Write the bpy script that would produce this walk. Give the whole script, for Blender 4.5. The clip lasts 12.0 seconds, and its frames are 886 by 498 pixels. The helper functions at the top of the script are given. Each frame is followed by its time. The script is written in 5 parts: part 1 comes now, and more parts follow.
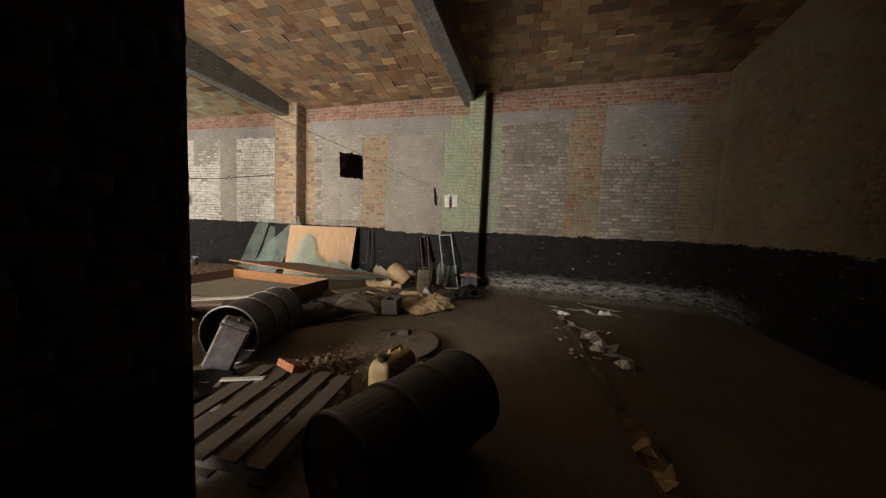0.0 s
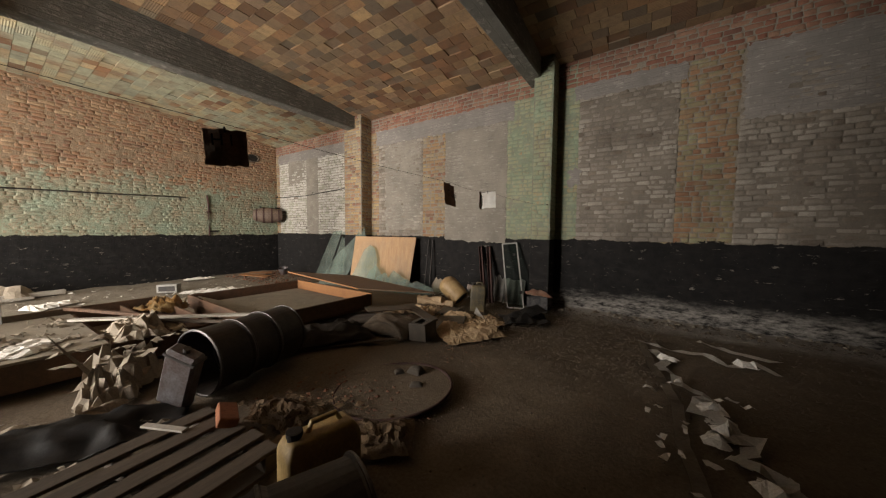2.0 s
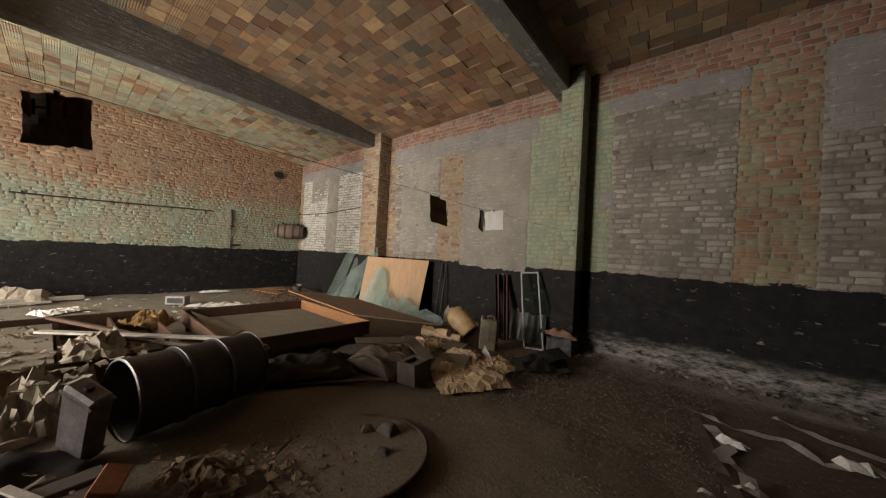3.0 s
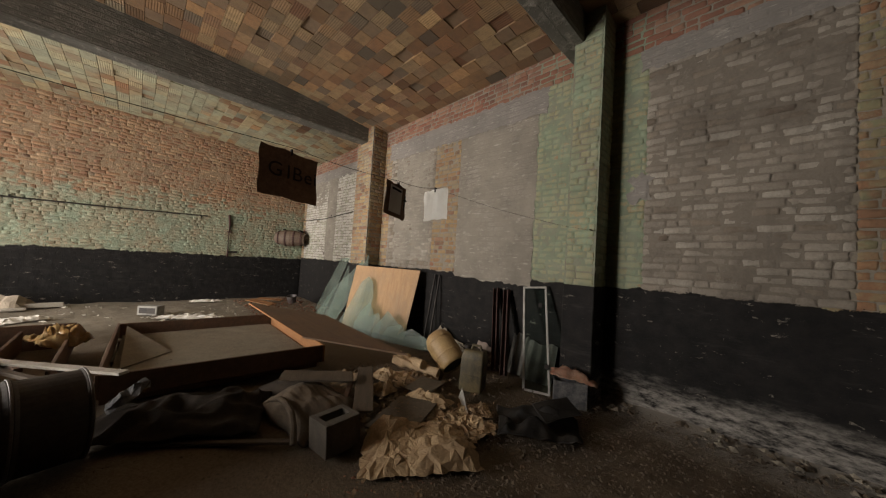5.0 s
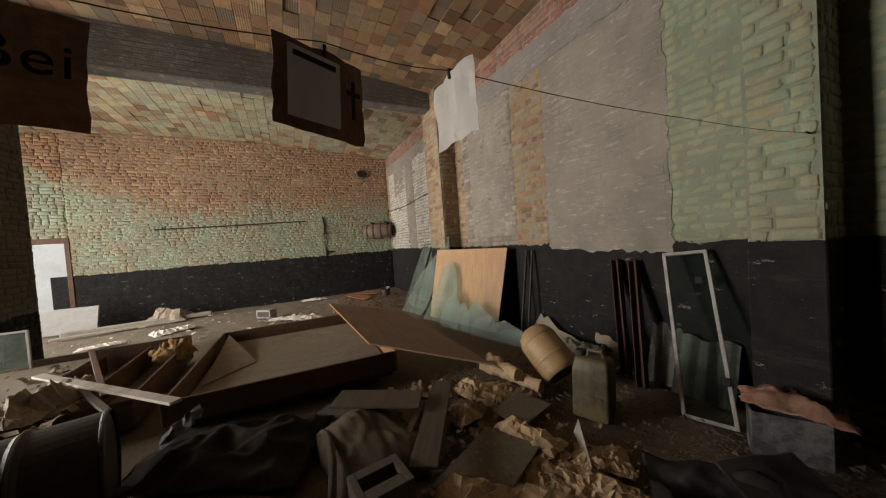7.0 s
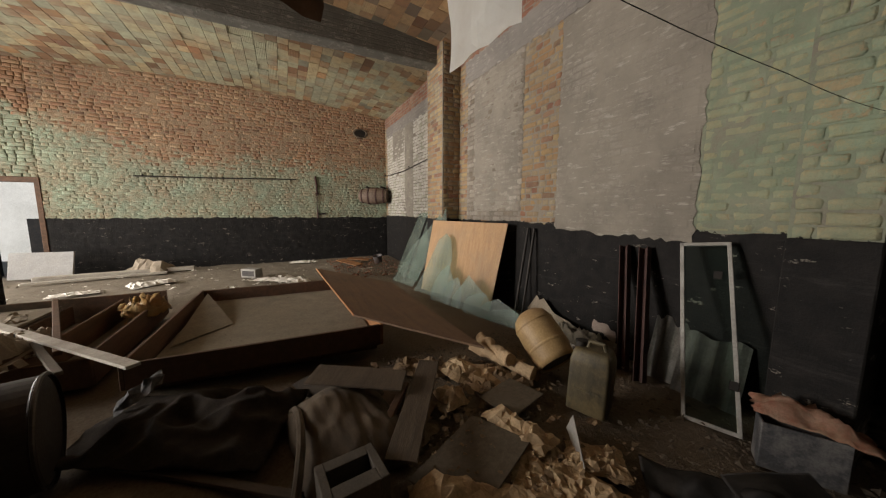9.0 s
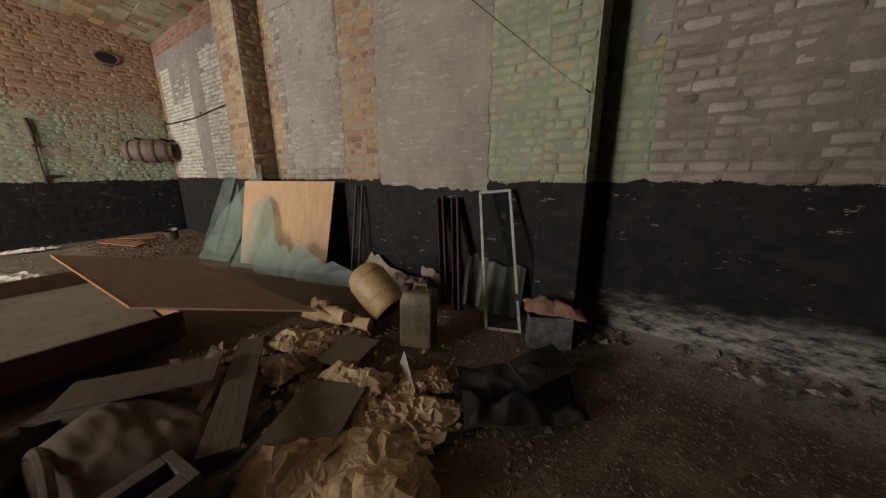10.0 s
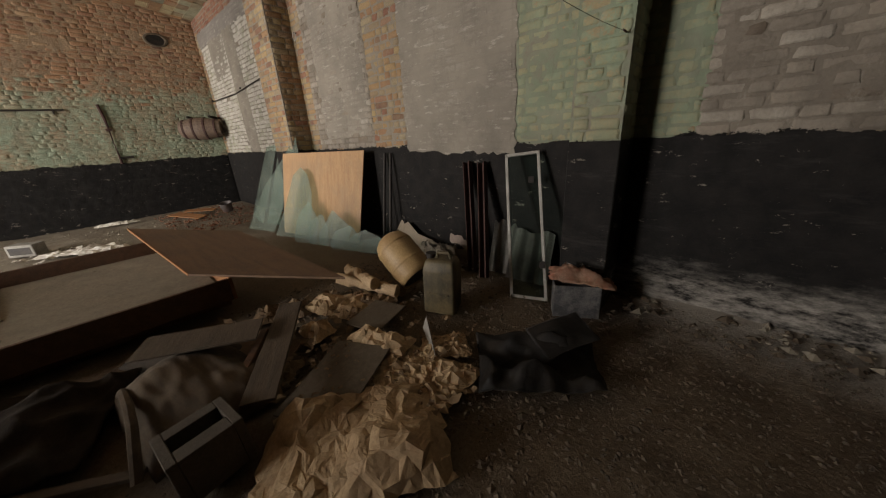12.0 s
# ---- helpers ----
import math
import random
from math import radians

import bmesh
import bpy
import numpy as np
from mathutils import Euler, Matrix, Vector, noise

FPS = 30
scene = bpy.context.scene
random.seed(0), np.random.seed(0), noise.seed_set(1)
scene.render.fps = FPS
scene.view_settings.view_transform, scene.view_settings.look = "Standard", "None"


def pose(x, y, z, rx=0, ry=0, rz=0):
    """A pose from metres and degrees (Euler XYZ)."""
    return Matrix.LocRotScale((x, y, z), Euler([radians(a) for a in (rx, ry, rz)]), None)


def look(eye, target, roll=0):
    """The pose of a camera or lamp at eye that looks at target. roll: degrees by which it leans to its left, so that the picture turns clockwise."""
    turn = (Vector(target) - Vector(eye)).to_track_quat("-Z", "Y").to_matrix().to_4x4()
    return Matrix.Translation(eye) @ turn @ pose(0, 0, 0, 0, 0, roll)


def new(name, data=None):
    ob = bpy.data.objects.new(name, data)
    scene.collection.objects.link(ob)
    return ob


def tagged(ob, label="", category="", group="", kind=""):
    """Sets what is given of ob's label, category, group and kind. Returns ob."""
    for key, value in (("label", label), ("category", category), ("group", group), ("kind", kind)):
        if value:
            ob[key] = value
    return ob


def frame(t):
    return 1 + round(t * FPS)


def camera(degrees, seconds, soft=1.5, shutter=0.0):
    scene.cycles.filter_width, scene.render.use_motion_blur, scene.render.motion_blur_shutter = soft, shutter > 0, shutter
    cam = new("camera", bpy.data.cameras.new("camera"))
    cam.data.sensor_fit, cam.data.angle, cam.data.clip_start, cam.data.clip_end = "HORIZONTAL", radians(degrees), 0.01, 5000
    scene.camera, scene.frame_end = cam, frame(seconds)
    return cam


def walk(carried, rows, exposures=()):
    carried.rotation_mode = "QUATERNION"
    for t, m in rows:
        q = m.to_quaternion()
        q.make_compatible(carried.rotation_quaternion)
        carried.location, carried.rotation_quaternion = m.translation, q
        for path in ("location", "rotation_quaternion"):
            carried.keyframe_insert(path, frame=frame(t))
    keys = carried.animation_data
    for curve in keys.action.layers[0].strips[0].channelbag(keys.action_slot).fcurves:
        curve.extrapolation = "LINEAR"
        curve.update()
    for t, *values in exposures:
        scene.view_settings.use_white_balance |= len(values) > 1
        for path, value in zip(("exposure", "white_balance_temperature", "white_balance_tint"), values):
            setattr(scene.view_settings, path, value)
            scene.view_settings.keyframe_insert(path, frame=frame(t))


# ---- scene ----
cam = camera(109.5, 12.0, 1.2)
PATH = [
    (0, (0.001, -0.057, 1.467), (-0.509, 1.87, 1.307), 2.4),
    (0.5, (0.256, 0.197, 1.49), (-0.395, 2.085, 1.38), -0.3),
    (1, (0.369, 0.518, 1.443), (-0.43, 2.345, 1.283), -0.1),
    (1.5, (0.423, 0.908, 1.494), (-0.345, 2.755, 1.469), 2.0),
    (2, (0.475, 1.253, 1.469), (-0.627, 2.917, 1.345), 0.5),
    (2.5, (0.522, 1.545, 1.487), (-0.821, 3.017, 1.31), 1.2),
    (3, (0.429, 1.966, 1.483), (-0.838, 3.513, 1.503), 3.1),
    (3.2, (0.411, 2.14, 1.488), (-0.766, 3.757, 1.473), 4.7),
    (4.8, (0.316, 3.26, 1.475), (-1.122, 4.646, 1.58), 3.9),
    (5, (0.263, 3.381, 1.48), (-1.168, 4.775, 1.557), 3.6),
    (5.5, (0.191, 3.636, 1.479), (-1.449, 4.781, 1.481), 2.0),
    (6, (0.065, 3.854, 1.463), (-1.729, 4.714, 1.256), -2.1),
    (6.5, (-0.237, 4.05, 1.461), (-1.961, 5.063, 1.407), -3.1),
    (7, (-0.402, 4.237, 1.464), (-2.196, 5.12, 1.406), -4.2),
    (7.2, (-0.456, 4.327, 1.463), (-2.322, 5.045, 1.413), -5.0),
    (8.8, (-0.676, 4.349, 1.466), (-2.468, 5.204, 1.227), 0.6),
    (9, (-0.662, 4.352, 1.451), (-2.431, 5.252, 1.209), 0.2),
    (9.5, (-0.642, 4.395, 1.409), (-2.167, 5.628, 1.017), -0.3),
    (10, (-0.587, 4.456, 1.39), (-1.683, 6.059, 0.911), -0.4),
    (10.5, (-0.529, 4.475, 1.398), (-1.641, 6.069, 0.924), -1.4),
    (11, (-0.522, 4.499, 1.39), (-1.896, 5.817, 0.777), -1.4),
    (11.5, (-0.531, 4.496, 1.418), (-1.948, 5.773, 0.815), -1.3),
    (12, (-0.478, 4.565, 1.404), (-1.745, 5.954, 0.721), -3.6),
]
walk(cam, [(t, look(eye, target, roll)) for t, eye, target, roll in PATH], ((0, 0.1), (2, -0.12), (6, -0.36), (9, -0.34), (12, -0.44)))
WEST, EAST, SOUTH, NORTH = -10.79, 3.62, -3.6, 7.42
GATES = ((-10.3, -7.2, 0.05, 4.0, 400.0), (-6.05, -4.6, 0.05, 4.0, 470.0))
BEAM1, BEAM2 = (-6.5, -6.2, 4.12), (-1.58, -1.28, 4.22)
PIER1, PIER2 = (-6.7, -6.05, 0.66, 1.1), (-1.95, -1.20, 0.20, 0.80)

# ---------------------------------------------------------------- world, lights
world = bpy.data.worlds.new("world")
scene.world = world
world.use_nodes = True
wn = world.node_tree
sky = wn.nodes.new("ShaderNodeTexSky")
sky.sky_type = "NISHITA"
sky.sun_disc = False
sky.sun_elevation, sky.sun_rotation = radians(45), radians(81)
wn.links.new(sky.outputs[0], wn.nodes["Background"].inputs[0])
wn.nodes["Background"].inputs[1].default_value = 0.15


def sun_lamp(strength):
    data = bpy.data.lights.new("sun", "SUN")
    data.energy, data.angle, data.color = strength, radians(0.6), (1.0, 0.96, 0.9)
    lamp = new("sun", data)
    lamp.matrix_world = look((20, 3, 20), (0, 0, 0))
    return lamp


sun_lamp(5.0)


def window_light(x, y, z, w, h, energy, rx, rz):
    data = bpy.data.lights.new("window_light", "AREA")
    data.shape, data.size, data.size_y, data.energy = "RECTANGLE", w, h, energy
    data.color = (1.0, 0.92, 0.835)
    data.spread = radians(116)
    lamp = new("window_light", data)
    lamp.matrix_world = pose(x, y, z, rx, 0, rz)
    return lamp


# daylight through the two gateways in the south wall
for x0, x1, z0, z1, energy in GATES:
    window_light((x0 + x1) / 2, SOUTH + 0.03, (z0 + z1) / 2, x1 - x0, z1 - z0, energy, 90, 0)

# ---------------------------------------------------------------- materials


class Nodes:
    """Small builder for one node material."""

    def __init__(self, name):
        self.mat = bpy.data.materials.new(name)
        self.mat.use_nodes = True
        self.t = self.mat.node_tree
        self.bsdf = self.t.nodes["Principled BSDF"]
        self.n = 0

    def add(self, kind, **values):
        node = self.t.nodes.new(kind)
        node.location = (-200 * (self.n % 8), -150 * (self.n // 8))
        self.n += 1
        for key, value in values.items():
            node.inputs[key.replace("_", " ")].default_value = value
        return node

    def link(self, a, b):
        self.t.links.new(a, b)

    def coords(self, world_space):
        if world_space:
            return self.add("ShaderNodeNewGeometry").outputs["Position"]
        return self.add("ShaderNodeTexCoord").outputs["Object"]

    def noise(self, co, scale, detail=4.0, rough=0.6, stretch=None):
        if stretch:
            m = self.add("ShaderNodeMapping")
            m.inputs["Scale"].default_value = stretch
            self.link(co, m.inputs[0])
            co = m.outputs[0]
        node = self.add("ShaderNodeTexNoise", Scale=scale, Detail=detail, Roughness=rough)
        self.link(co, node.inputs["Vector"])
        return node.outputs["Fac"]

    def ramp(self, fac, lo, hi, a=(0, 0, 0, 1), b=(1, 1, 1, 1)):
        node = self.add("ShaderNodeValToRGB")
        e = node.color_ramp.elements
        e[0].position, e[0].color, e[1].position, e[1].color = lo, a, hi, b
        self.link(fac, node.inputs[0])
        return node.outputs[0]

    def ramps(self, fac, stops):
        node = self.add("ShaderNodeValToRGB")
        e = node.color_ramp.elements
        while len(e) < len(stops):
            e.new(0.5)
        for el, (p, c) in zip(e, stops):
            el.position, el.color = p, (*c, 1)
        self.link(fac, node.inputs[0])
        return node.outputs[0]

    def mix(self, fac, a, b, mode="MIX"):
        node = self.add("ShaderNodeMix")
        node.data_type, node.blend_type = "RGBA", mode
        for socket, value in ((node.inputs[0], fac), (node.inputs[6], a), (node.inputs[7], b)):
            if isinstance(value, (int, float)):
                socket.default_value = value
            elif isinstance(value, tuple):
                socket.default_value = (*value, 1)
            else:
                self.link(value, socket)
        return node.outputs[2]

    def math(self, op, a, b):
        node = self.add("ShaderNodeMath")
        node.operation = op
        for socket, value in zip(node.inputs, (a, b)):
            if isinstance(value, (int, float)):
                socket.default_value = value
            else:
                self.link(value, socket)
        return node.outputs[0]

    def bump(self, height, strength, distance):
        node = self.add("ShaderNodeBump", Strength=strength, Distance=distance)
        self.link(height, node.inputs["Height"])
        self.link(node.outputs[0], self.bsdf.inputs["Normal"])

    def finish(self, colour, rough=0.85, metal=0.0):
        self.link(colour, self.bsdf.inputs["Base Color"])
        if isinstance(rough, (int, float)):
            self.bsdf.inputs["Roughness"].default_value = rough
        else:
            self.link(rough, self.bsdf.inputs["Roughness"])
        self.bsdf.inputs["Metallic"].default_value = metal
        return self.mat


def surface(name, a, b, dirt=(0.06, 0.05, 0.04), dirt_amount=0.5, scale=6.0, grain=60.0, rough=0.8, metal=0.0, bump=0.3, stretch=None, depth=0.01):
    """Two colours in patches, a fine grain and dirt, for most loose things."""
    m = Nodes(name)
    co = m.coords(False)
    big = m.noise(co, scale, 5, 0.6, stretch)
    fine = m.noise(co, grain, 3, 0.7, stretch)
    col = m.mix(m.ramp(big, 0.35, 0.65), a, b)
    col = m.mix(m.ramp(fine, 0.3, 0.75), col, m.mix(0.45, col, (0.25, 0.22, 0.19), "MULTIPLY"), "MIX") if grain else col
    stain = m.noise(co, scale * 0.6, 6, 0.75)
    col = m.mix(m.math("MULTIPLY", m.ramp(stain, 0.45, 0.7), dirt_amount), col, dirt)
    m.bump(m.math("ADD", big, m.math("MULTIPLY", fine, 0.5)), bump, depth)
    return m.finish(col, m.math("ADD", rough - 0.1, m.math("MULTIPLY", fine, 0.2)), metal)


def brick_material(name, stops, paint=None, paint_cover=0.0, dado=1.29, dirt=0.35, paint_top=None, rough=0.9, paint_x=None, paint_south=None, wear=0.0):
    """Brick or block by pieces, partly painted, with the tarred band below and white salt at its foot."""
    m = Nodes(name)
    co = m.coords(True)
    sep = m.add("ShaderNodeSeparateXYZ")
    m.link(co, sep.inputs[0])
    geo = m.add("ShaderNodeNewGeometry")
    info = m.add("ShaderNodeObjectInfo")
    rnd = m.math("FRACT", m.math("ADD", geo.outputs["Random Per Island"], m.math("MULTIPLY", info.outputs["Random"], 1.7)), 0)
    col = m.ramps(rnd, stops)
    fine = m.noise(co, 55, 4, 0.7)
    mid = m.noise(co, 7, 5, 0.65)
    large = m.noise(co, 1.3, 4, 0.6)
    col = m.mix(m.math("MULTIPLY", m.ramp(fine, 0.4, 0.8), 0.45), col, (0.09, 0.07, 0.055))
    if paint:
        cover = m.math("ADD", m.math("MULTIPLY", mid, 0.8), m.math("MULTIPLY", large, 0.7))
        cover = m.math("ADD", cover, m.math("MULTIPLY", rnd, 0.22))
        if paint_top:
            drop = m.math("MULTIPLY", m.math("SUBTRACT", sep.outputs[2], paint_top), 0.55)
            cover = m.math("SUBTRACT", cover, drop)
        if paint_south:
            cover = m.math("ADD", cover, m.math("MULTIPLY", m.ramp(m.math("MULTIPLY", m.math("SUBTRACT", paint_south, sep.outputs[1]), 0.4), 0.0, 1.0), 0.55))
        mask = m.ramp(cover, 1.0 - paint_cover - 0.1, 1.0 - paint_cover + 0.1)
        if wear:
            chips = m.math("MULTIPLY", m.ramp(m.math("ADD", m.math("MULTIPLY", m.noise(co, 21, 5, 0.8), 0.6), m.math("MULTIPLY", large, 0.4)), 0.51, 0.58), wear)
            mask = m.math("SUBTRACT", mask, m.math("MULTIPLY", mask, chips))
        if paint_x:
            inside = m.math("MULTIPLY", m.math("GREATER_THAN", sep.outputs[0], paint_x[0]), m.math("LESS_THAN", sep.outputs[0], paint_x[1]))
            mask = m.math("MULTIPLY", mask, inside)
        tone = m.mix(m.ramp(m.noise(co, 3.1, 5, 0.7), 0.3, 0.7), paint, tuple(c * 0.72 for c in paint))
        col = m.mix(mask, col, tone)
    col = m.mix(m.math("MULTIPLY", m.ramp(m.noise(co, 0.9, 6, 0.7), 0.42, 0.72), dirt), col, (0.075, 0.062, 0.05))
    # smears and run-off that cross the joints
    mean = tuple(sum(c[k] for p, c in stops) / len(stops) for k in range(3))
    smear = m.ramp(m.noise(co, 2.4, 7, 0.8), 0.42, 0.62)
    col = m.mix(m.math("MULTIPLY", smear, 0.5), col, m.mix(m.ramp(mid, 0.3, 0.7), tuple(c * 0.75 for c in mean), tuple(min(1.0, c * 1.2) for c in mean)))
    runs = m.ramp(m.noise(co, 5, 6, 0.75, (1.6, 1.6, 0.22)), 0.55, 0.75)
    col = m.mix(m.math("MULTIPLY", runs, 0.4), col, (0.10, 0.088, 0.075))
    pale = m.ramp(m.noise(co, 6, 7, 0.8, (1.0, 1.0, 0.5)), 0.60, 0.74)
    col = m.mix(m.math("MULTIPLY", pale, 0.4), col, (0.46, 0.43, 0.37))
    # tarred band, with an uneven upper edge, flaked spots and salt near the floor
    edge = m.math("ADD", sep.outputs[2], m.math("MULTIPLY", m.math("SUBTRACT", m.noise(co, 3.0, 7, 0.8), 0.5), 0.3))
    band = m.math("LESS_THAN", edge, dado)
    tar = m.mix(m.ramp(mid, 0.35, 0.7), (0.006, 0.0054, 0.0054), (0.016, 0.014, 0.013))
    flake = m.math("GREATER_THAN", m.noise(co, 7, 6, 0.8, (0.6, 0.6, 1.8)), 0.63)
    tar = m.mix(m.math("MULTIPLY", flake, 0.7), tar, (0.26, 0.235, 0.20))
    scuff = m.ramp(m.noise(co, 3, 6, 0.8, (0.5, 0.5, 3.0)), 0.55, 0.8)
    tar = m.mix(m.math("MULTIPLY", scuff, 0.55), tar, (0.06, 0.055, 0.052))
    salt_height = m.math("ADD", sep.outputs[2], m.math("MULTIPLY", m.noise(co, 3.0, 6, 0.75, (0.6, 0.6, 1.5)), -0.40))
    side = m.ramp(m.math("MULTIPLY", m.math("ADD", sep.outputs[0], m.math("ADD", 2.0, large)), 0.5), 0.5, 0.8)
    salt = m.math("MULTIPLY", m.ramp(salt_height, 0.0, 0.22, (0.85, 0.85, 0.85, 1), (0, 0, 0, 1)), m.ramp(m.noise(co, 9, 6, 0.75, (0.7, 0.7, 2.0)), 0.38, 0.66))
    north = m.ramp(m.math("MULTIPLY", m.math("SUBTRACT", sep.outputs[1], NORTH - 2.2), 0.5), 0.2, 0.95)
    tar = m.mix(m.math("MULTIPLY", m.math("MULTIPLY", salt, m.math("MULTIPLY", side, north)), 0.9), tar, (0.46, 0.43, 0.39))
    col = m.mix(band, col, tar)
    m.bump(m.math("ADD", m.math("MULTIPLY", mid, 0.8), m.math("MULTIPLY", fine, 0.6)), 0.7, 0.02)
    gloss = m.math("SUBTRACT", rough, m.math("MULTIPLY", band, 0.06))
    m.link(m.math("SUBTRACT", 0.5, m.math("MULTIPLY", band, 0.2)), m.bsdf.inputs["Specular IOR Level"])
    return m.finish(col, gloss)


RED = [(0.0, (0.22, 0.085, 0.055)), (0.4, (0.27, 0.12, 0.075)), (0.75, (0.34, 0.21, 0.14)), (1.0, (0.16, 0.07, 0.05))]
ORANGE = [(0.0, (0.37, 0.25, 0.115)), (0.22, (0.27, 0.14, 0.075)), (0.45, (0.43, 0.33, 0.165)), (0.6, (0.26, 0.20, 0.13)), (0.8, (0.36, 0.31, 0.20)), (0.92, (0.27, 0.11, 0.07)), (1.0, (0.15, 0.095, 0.065))]
GREY = [(0.0, (0.23, 0.20, 0.165)), (0.4, (0.30, 0.265, 0.22)), (0.7, (0.42, 0.385, 0.33)), (0.85, (0.27, 0.225, 0.175)), (1.0, (0.13, 0.10, 0.075))]
WHITE = [(0.0, (0.52, 0.49, 0.44)), (0.5, (0.60, 0.57, 0.52)), (1.0, (0.42, 0.39, 0.35))]
BROWN = [(0.0, (0.24, 0.12, 0.07)), (0.25, (0.36, 0.20, 0.105)), (0.5, (0.28, 0.15, 0.085)), (0.7, (0.46, 0.32, 0.19)), (0.85, (0.34, 0.17, 0.10)), (1.0, (0.13, 0.075, 0.05))]
GREEN = (0.28, 0.34, 0.235)

brick_red = brick_material("brick_red", RED, dirt=0.5)
brick_orange = brick_material("brick_orange", ORANGE, (0.33, 0.325, 0.2), -0.12)
brick_green = brick_material("brick_green", [(0.0, (0.33, 0.34, 0.2)), (0.5, (0.38, 0.33, 0.18)), (0.9, (0.37, 0.27, 0.15)), (1.0, (0.38, 0.19, 0.12))], GREEN, 0.33, dirt=0.45, wear=0.75)
brick_grey = brick_material("brick_grey", GREY, dirt=0.8)
brick_white = brick_material("brick_white", WHITE, (0.36, 0.36, 0.27), 0.06, dirt=0.25)
brick_west = brick_material("brick_west", BROWN, (0.33, 0.395, 0.29), 0.27, dado=1.25, dirt=0.3, paint_top=2.5, paint_south=1.6, wear=0.6)
brick_east = brick_material("brick_east", BROWN, (0.29, 0.29, 0.17), 0.16, dado=1.31, dirt=0.6)
# dark pier paint, lowered further so the colour carries the piers' shade
brick_pier_shaded = brick_material("brick_pier_shaded", [(0.0, (0.12, 0.078, 0.052)), (0.5, (0.15, 0.105, 0.072)), (1.0, (0.10, 0.065, 0.047))], (0.12, 0.12, 0.09), 0.40, dado=0.9, wear=0.4)
mortar = brick_material("mortar", [(0.0, (0.22, 0.195, 0.155)), (1.0, (0.27, 0.235, 0.185))], tuple(c * 0.85 for c in GREEN), 0.27, paint_x=(-2.05, -0.66))
# pier mortar darkened along with its brick, for the same shade
mortar_pier_shaded = brick_material("mortar_pier_shaded", [(0.0, (0.11, 0.088, 0.065)), (1.0, (0.135, 0.105, 0.078))], (0.12, 0.12, 0.09), 0.30, dado=0.9)
mortar_west = brick_material("mortar_west", [(0.0, (0.29, 0.20, 0.125)), (1.0, (0.34, 0.245, 0.155))], (0.30, 0.365, 0.265), 0.27, dado=1.25, paint_top=2.5, paint_south=1.6, wear=0.6)


def plaster_material(name, a, b, dado=None, dark=0.4):
    m = Nodes(name)
    co = m.coords(True)
    big = m.noise(co, 1.6, 6, 0.65)
    mid = m.noise(co, 9, 5, 0.7)
    scrape = m.noise(co, 6, 4, 0.6, (1.0, 1.0, 5.0))
    col = m.mix(m.ramp(big, 0.35, 0.65), a, b)
    col = m.mix(m.math("MULTIPLY", m.ramp(m.math("ADD", m.math("MULTIPLY", scrape, 0.75), m.math("MULTIPLY", mid, 0.32)), 0.61, 0.68), 0.5), col, (0.46, 0.43, 0.38))
    col = m.mix(m.math("MULTIPLY", m.ramp(m.noise(co, 2.7, 6, 0.75), 0.52, 0.72), dark), col, (0.10, 0.09, 0.08))
    # courses of the infill showing through where the skin is thin
    sep = m.add("ShaderNodeSeparateXYZ")
    m.link(co, sep.inputs[0])
    comb = m.add("ShaderNodeCombineXYZ")
    m.link(sep.outputs[0], comb.inputs[0])
    m.link(sep.outputs[2], comb.inputs[1])
    tex = m.add("ShaderNodeTexBrick", Scale=1.0)
    for key, value in (("Brick Width", 0.26), ("Row Height", 0.077), ("Mortar Size", 0.012), ("Mortar Smooth", 0.6)):
        tex.inputs[key].default_value = value
    m.link(comb.outputs[0], tex.inputs["Vector"])
    thin = m.ramp(m.math("ADD", m.math("MULTIPLY", m.noise(co, 2.1, 6, 0.8), 0.7), m.math("MULTIPLY", m.noise(co, 15, 4, 0.8, (0.6, 0.6, 1.6)), 0.4)), 0.55, 0.68)
    show = m.math("MULTIPLY", thin, m.math("SUBTRACT", 1.0, tex.outputs["Fac"]))
    col = m.mix(m.math("MULTIPLY", show, 0.4), col, (0.40, 0.365, 0.32))
    relief = m.math("MULTIPLY", m.math("ADD", thin, 0.25), m.math("SUBTRACT", 1.0, tex.outputs["Fac"]))
    m.bump(m.math("ADD", m.math("ADD", mid, m.math("MULTIPLY", scrape, 0.6)), relief), 0.7, 0.012)
    return m.finish(col, 0.92)


plaster = plaster_material("plaster", (0.265, 0.238, 0.198), (0.19, 0.17, 0.142))
concrete = plaster_material("concrete", (0.24, 0.22, 0.20), (0.19, 0.175, 0.16), dark=0.3)
bare_plaster = plaster_material("bare_plaster", (0.34, 0.27, 0.225), (0.22, 0.175, 0.15), dark=0.9)
mortar_grey = brick_material("mortar_grey", [(0.0, (0.19, 0.165, 0.135)), (1.0, (0.22, 0.19, 0.155))], dirt=0.8)
concrete_beam = plaster_material("concrete_beam", (0.17, 0.165, 0.145), (0.12, 0.115, 0.10), dark=0.4)


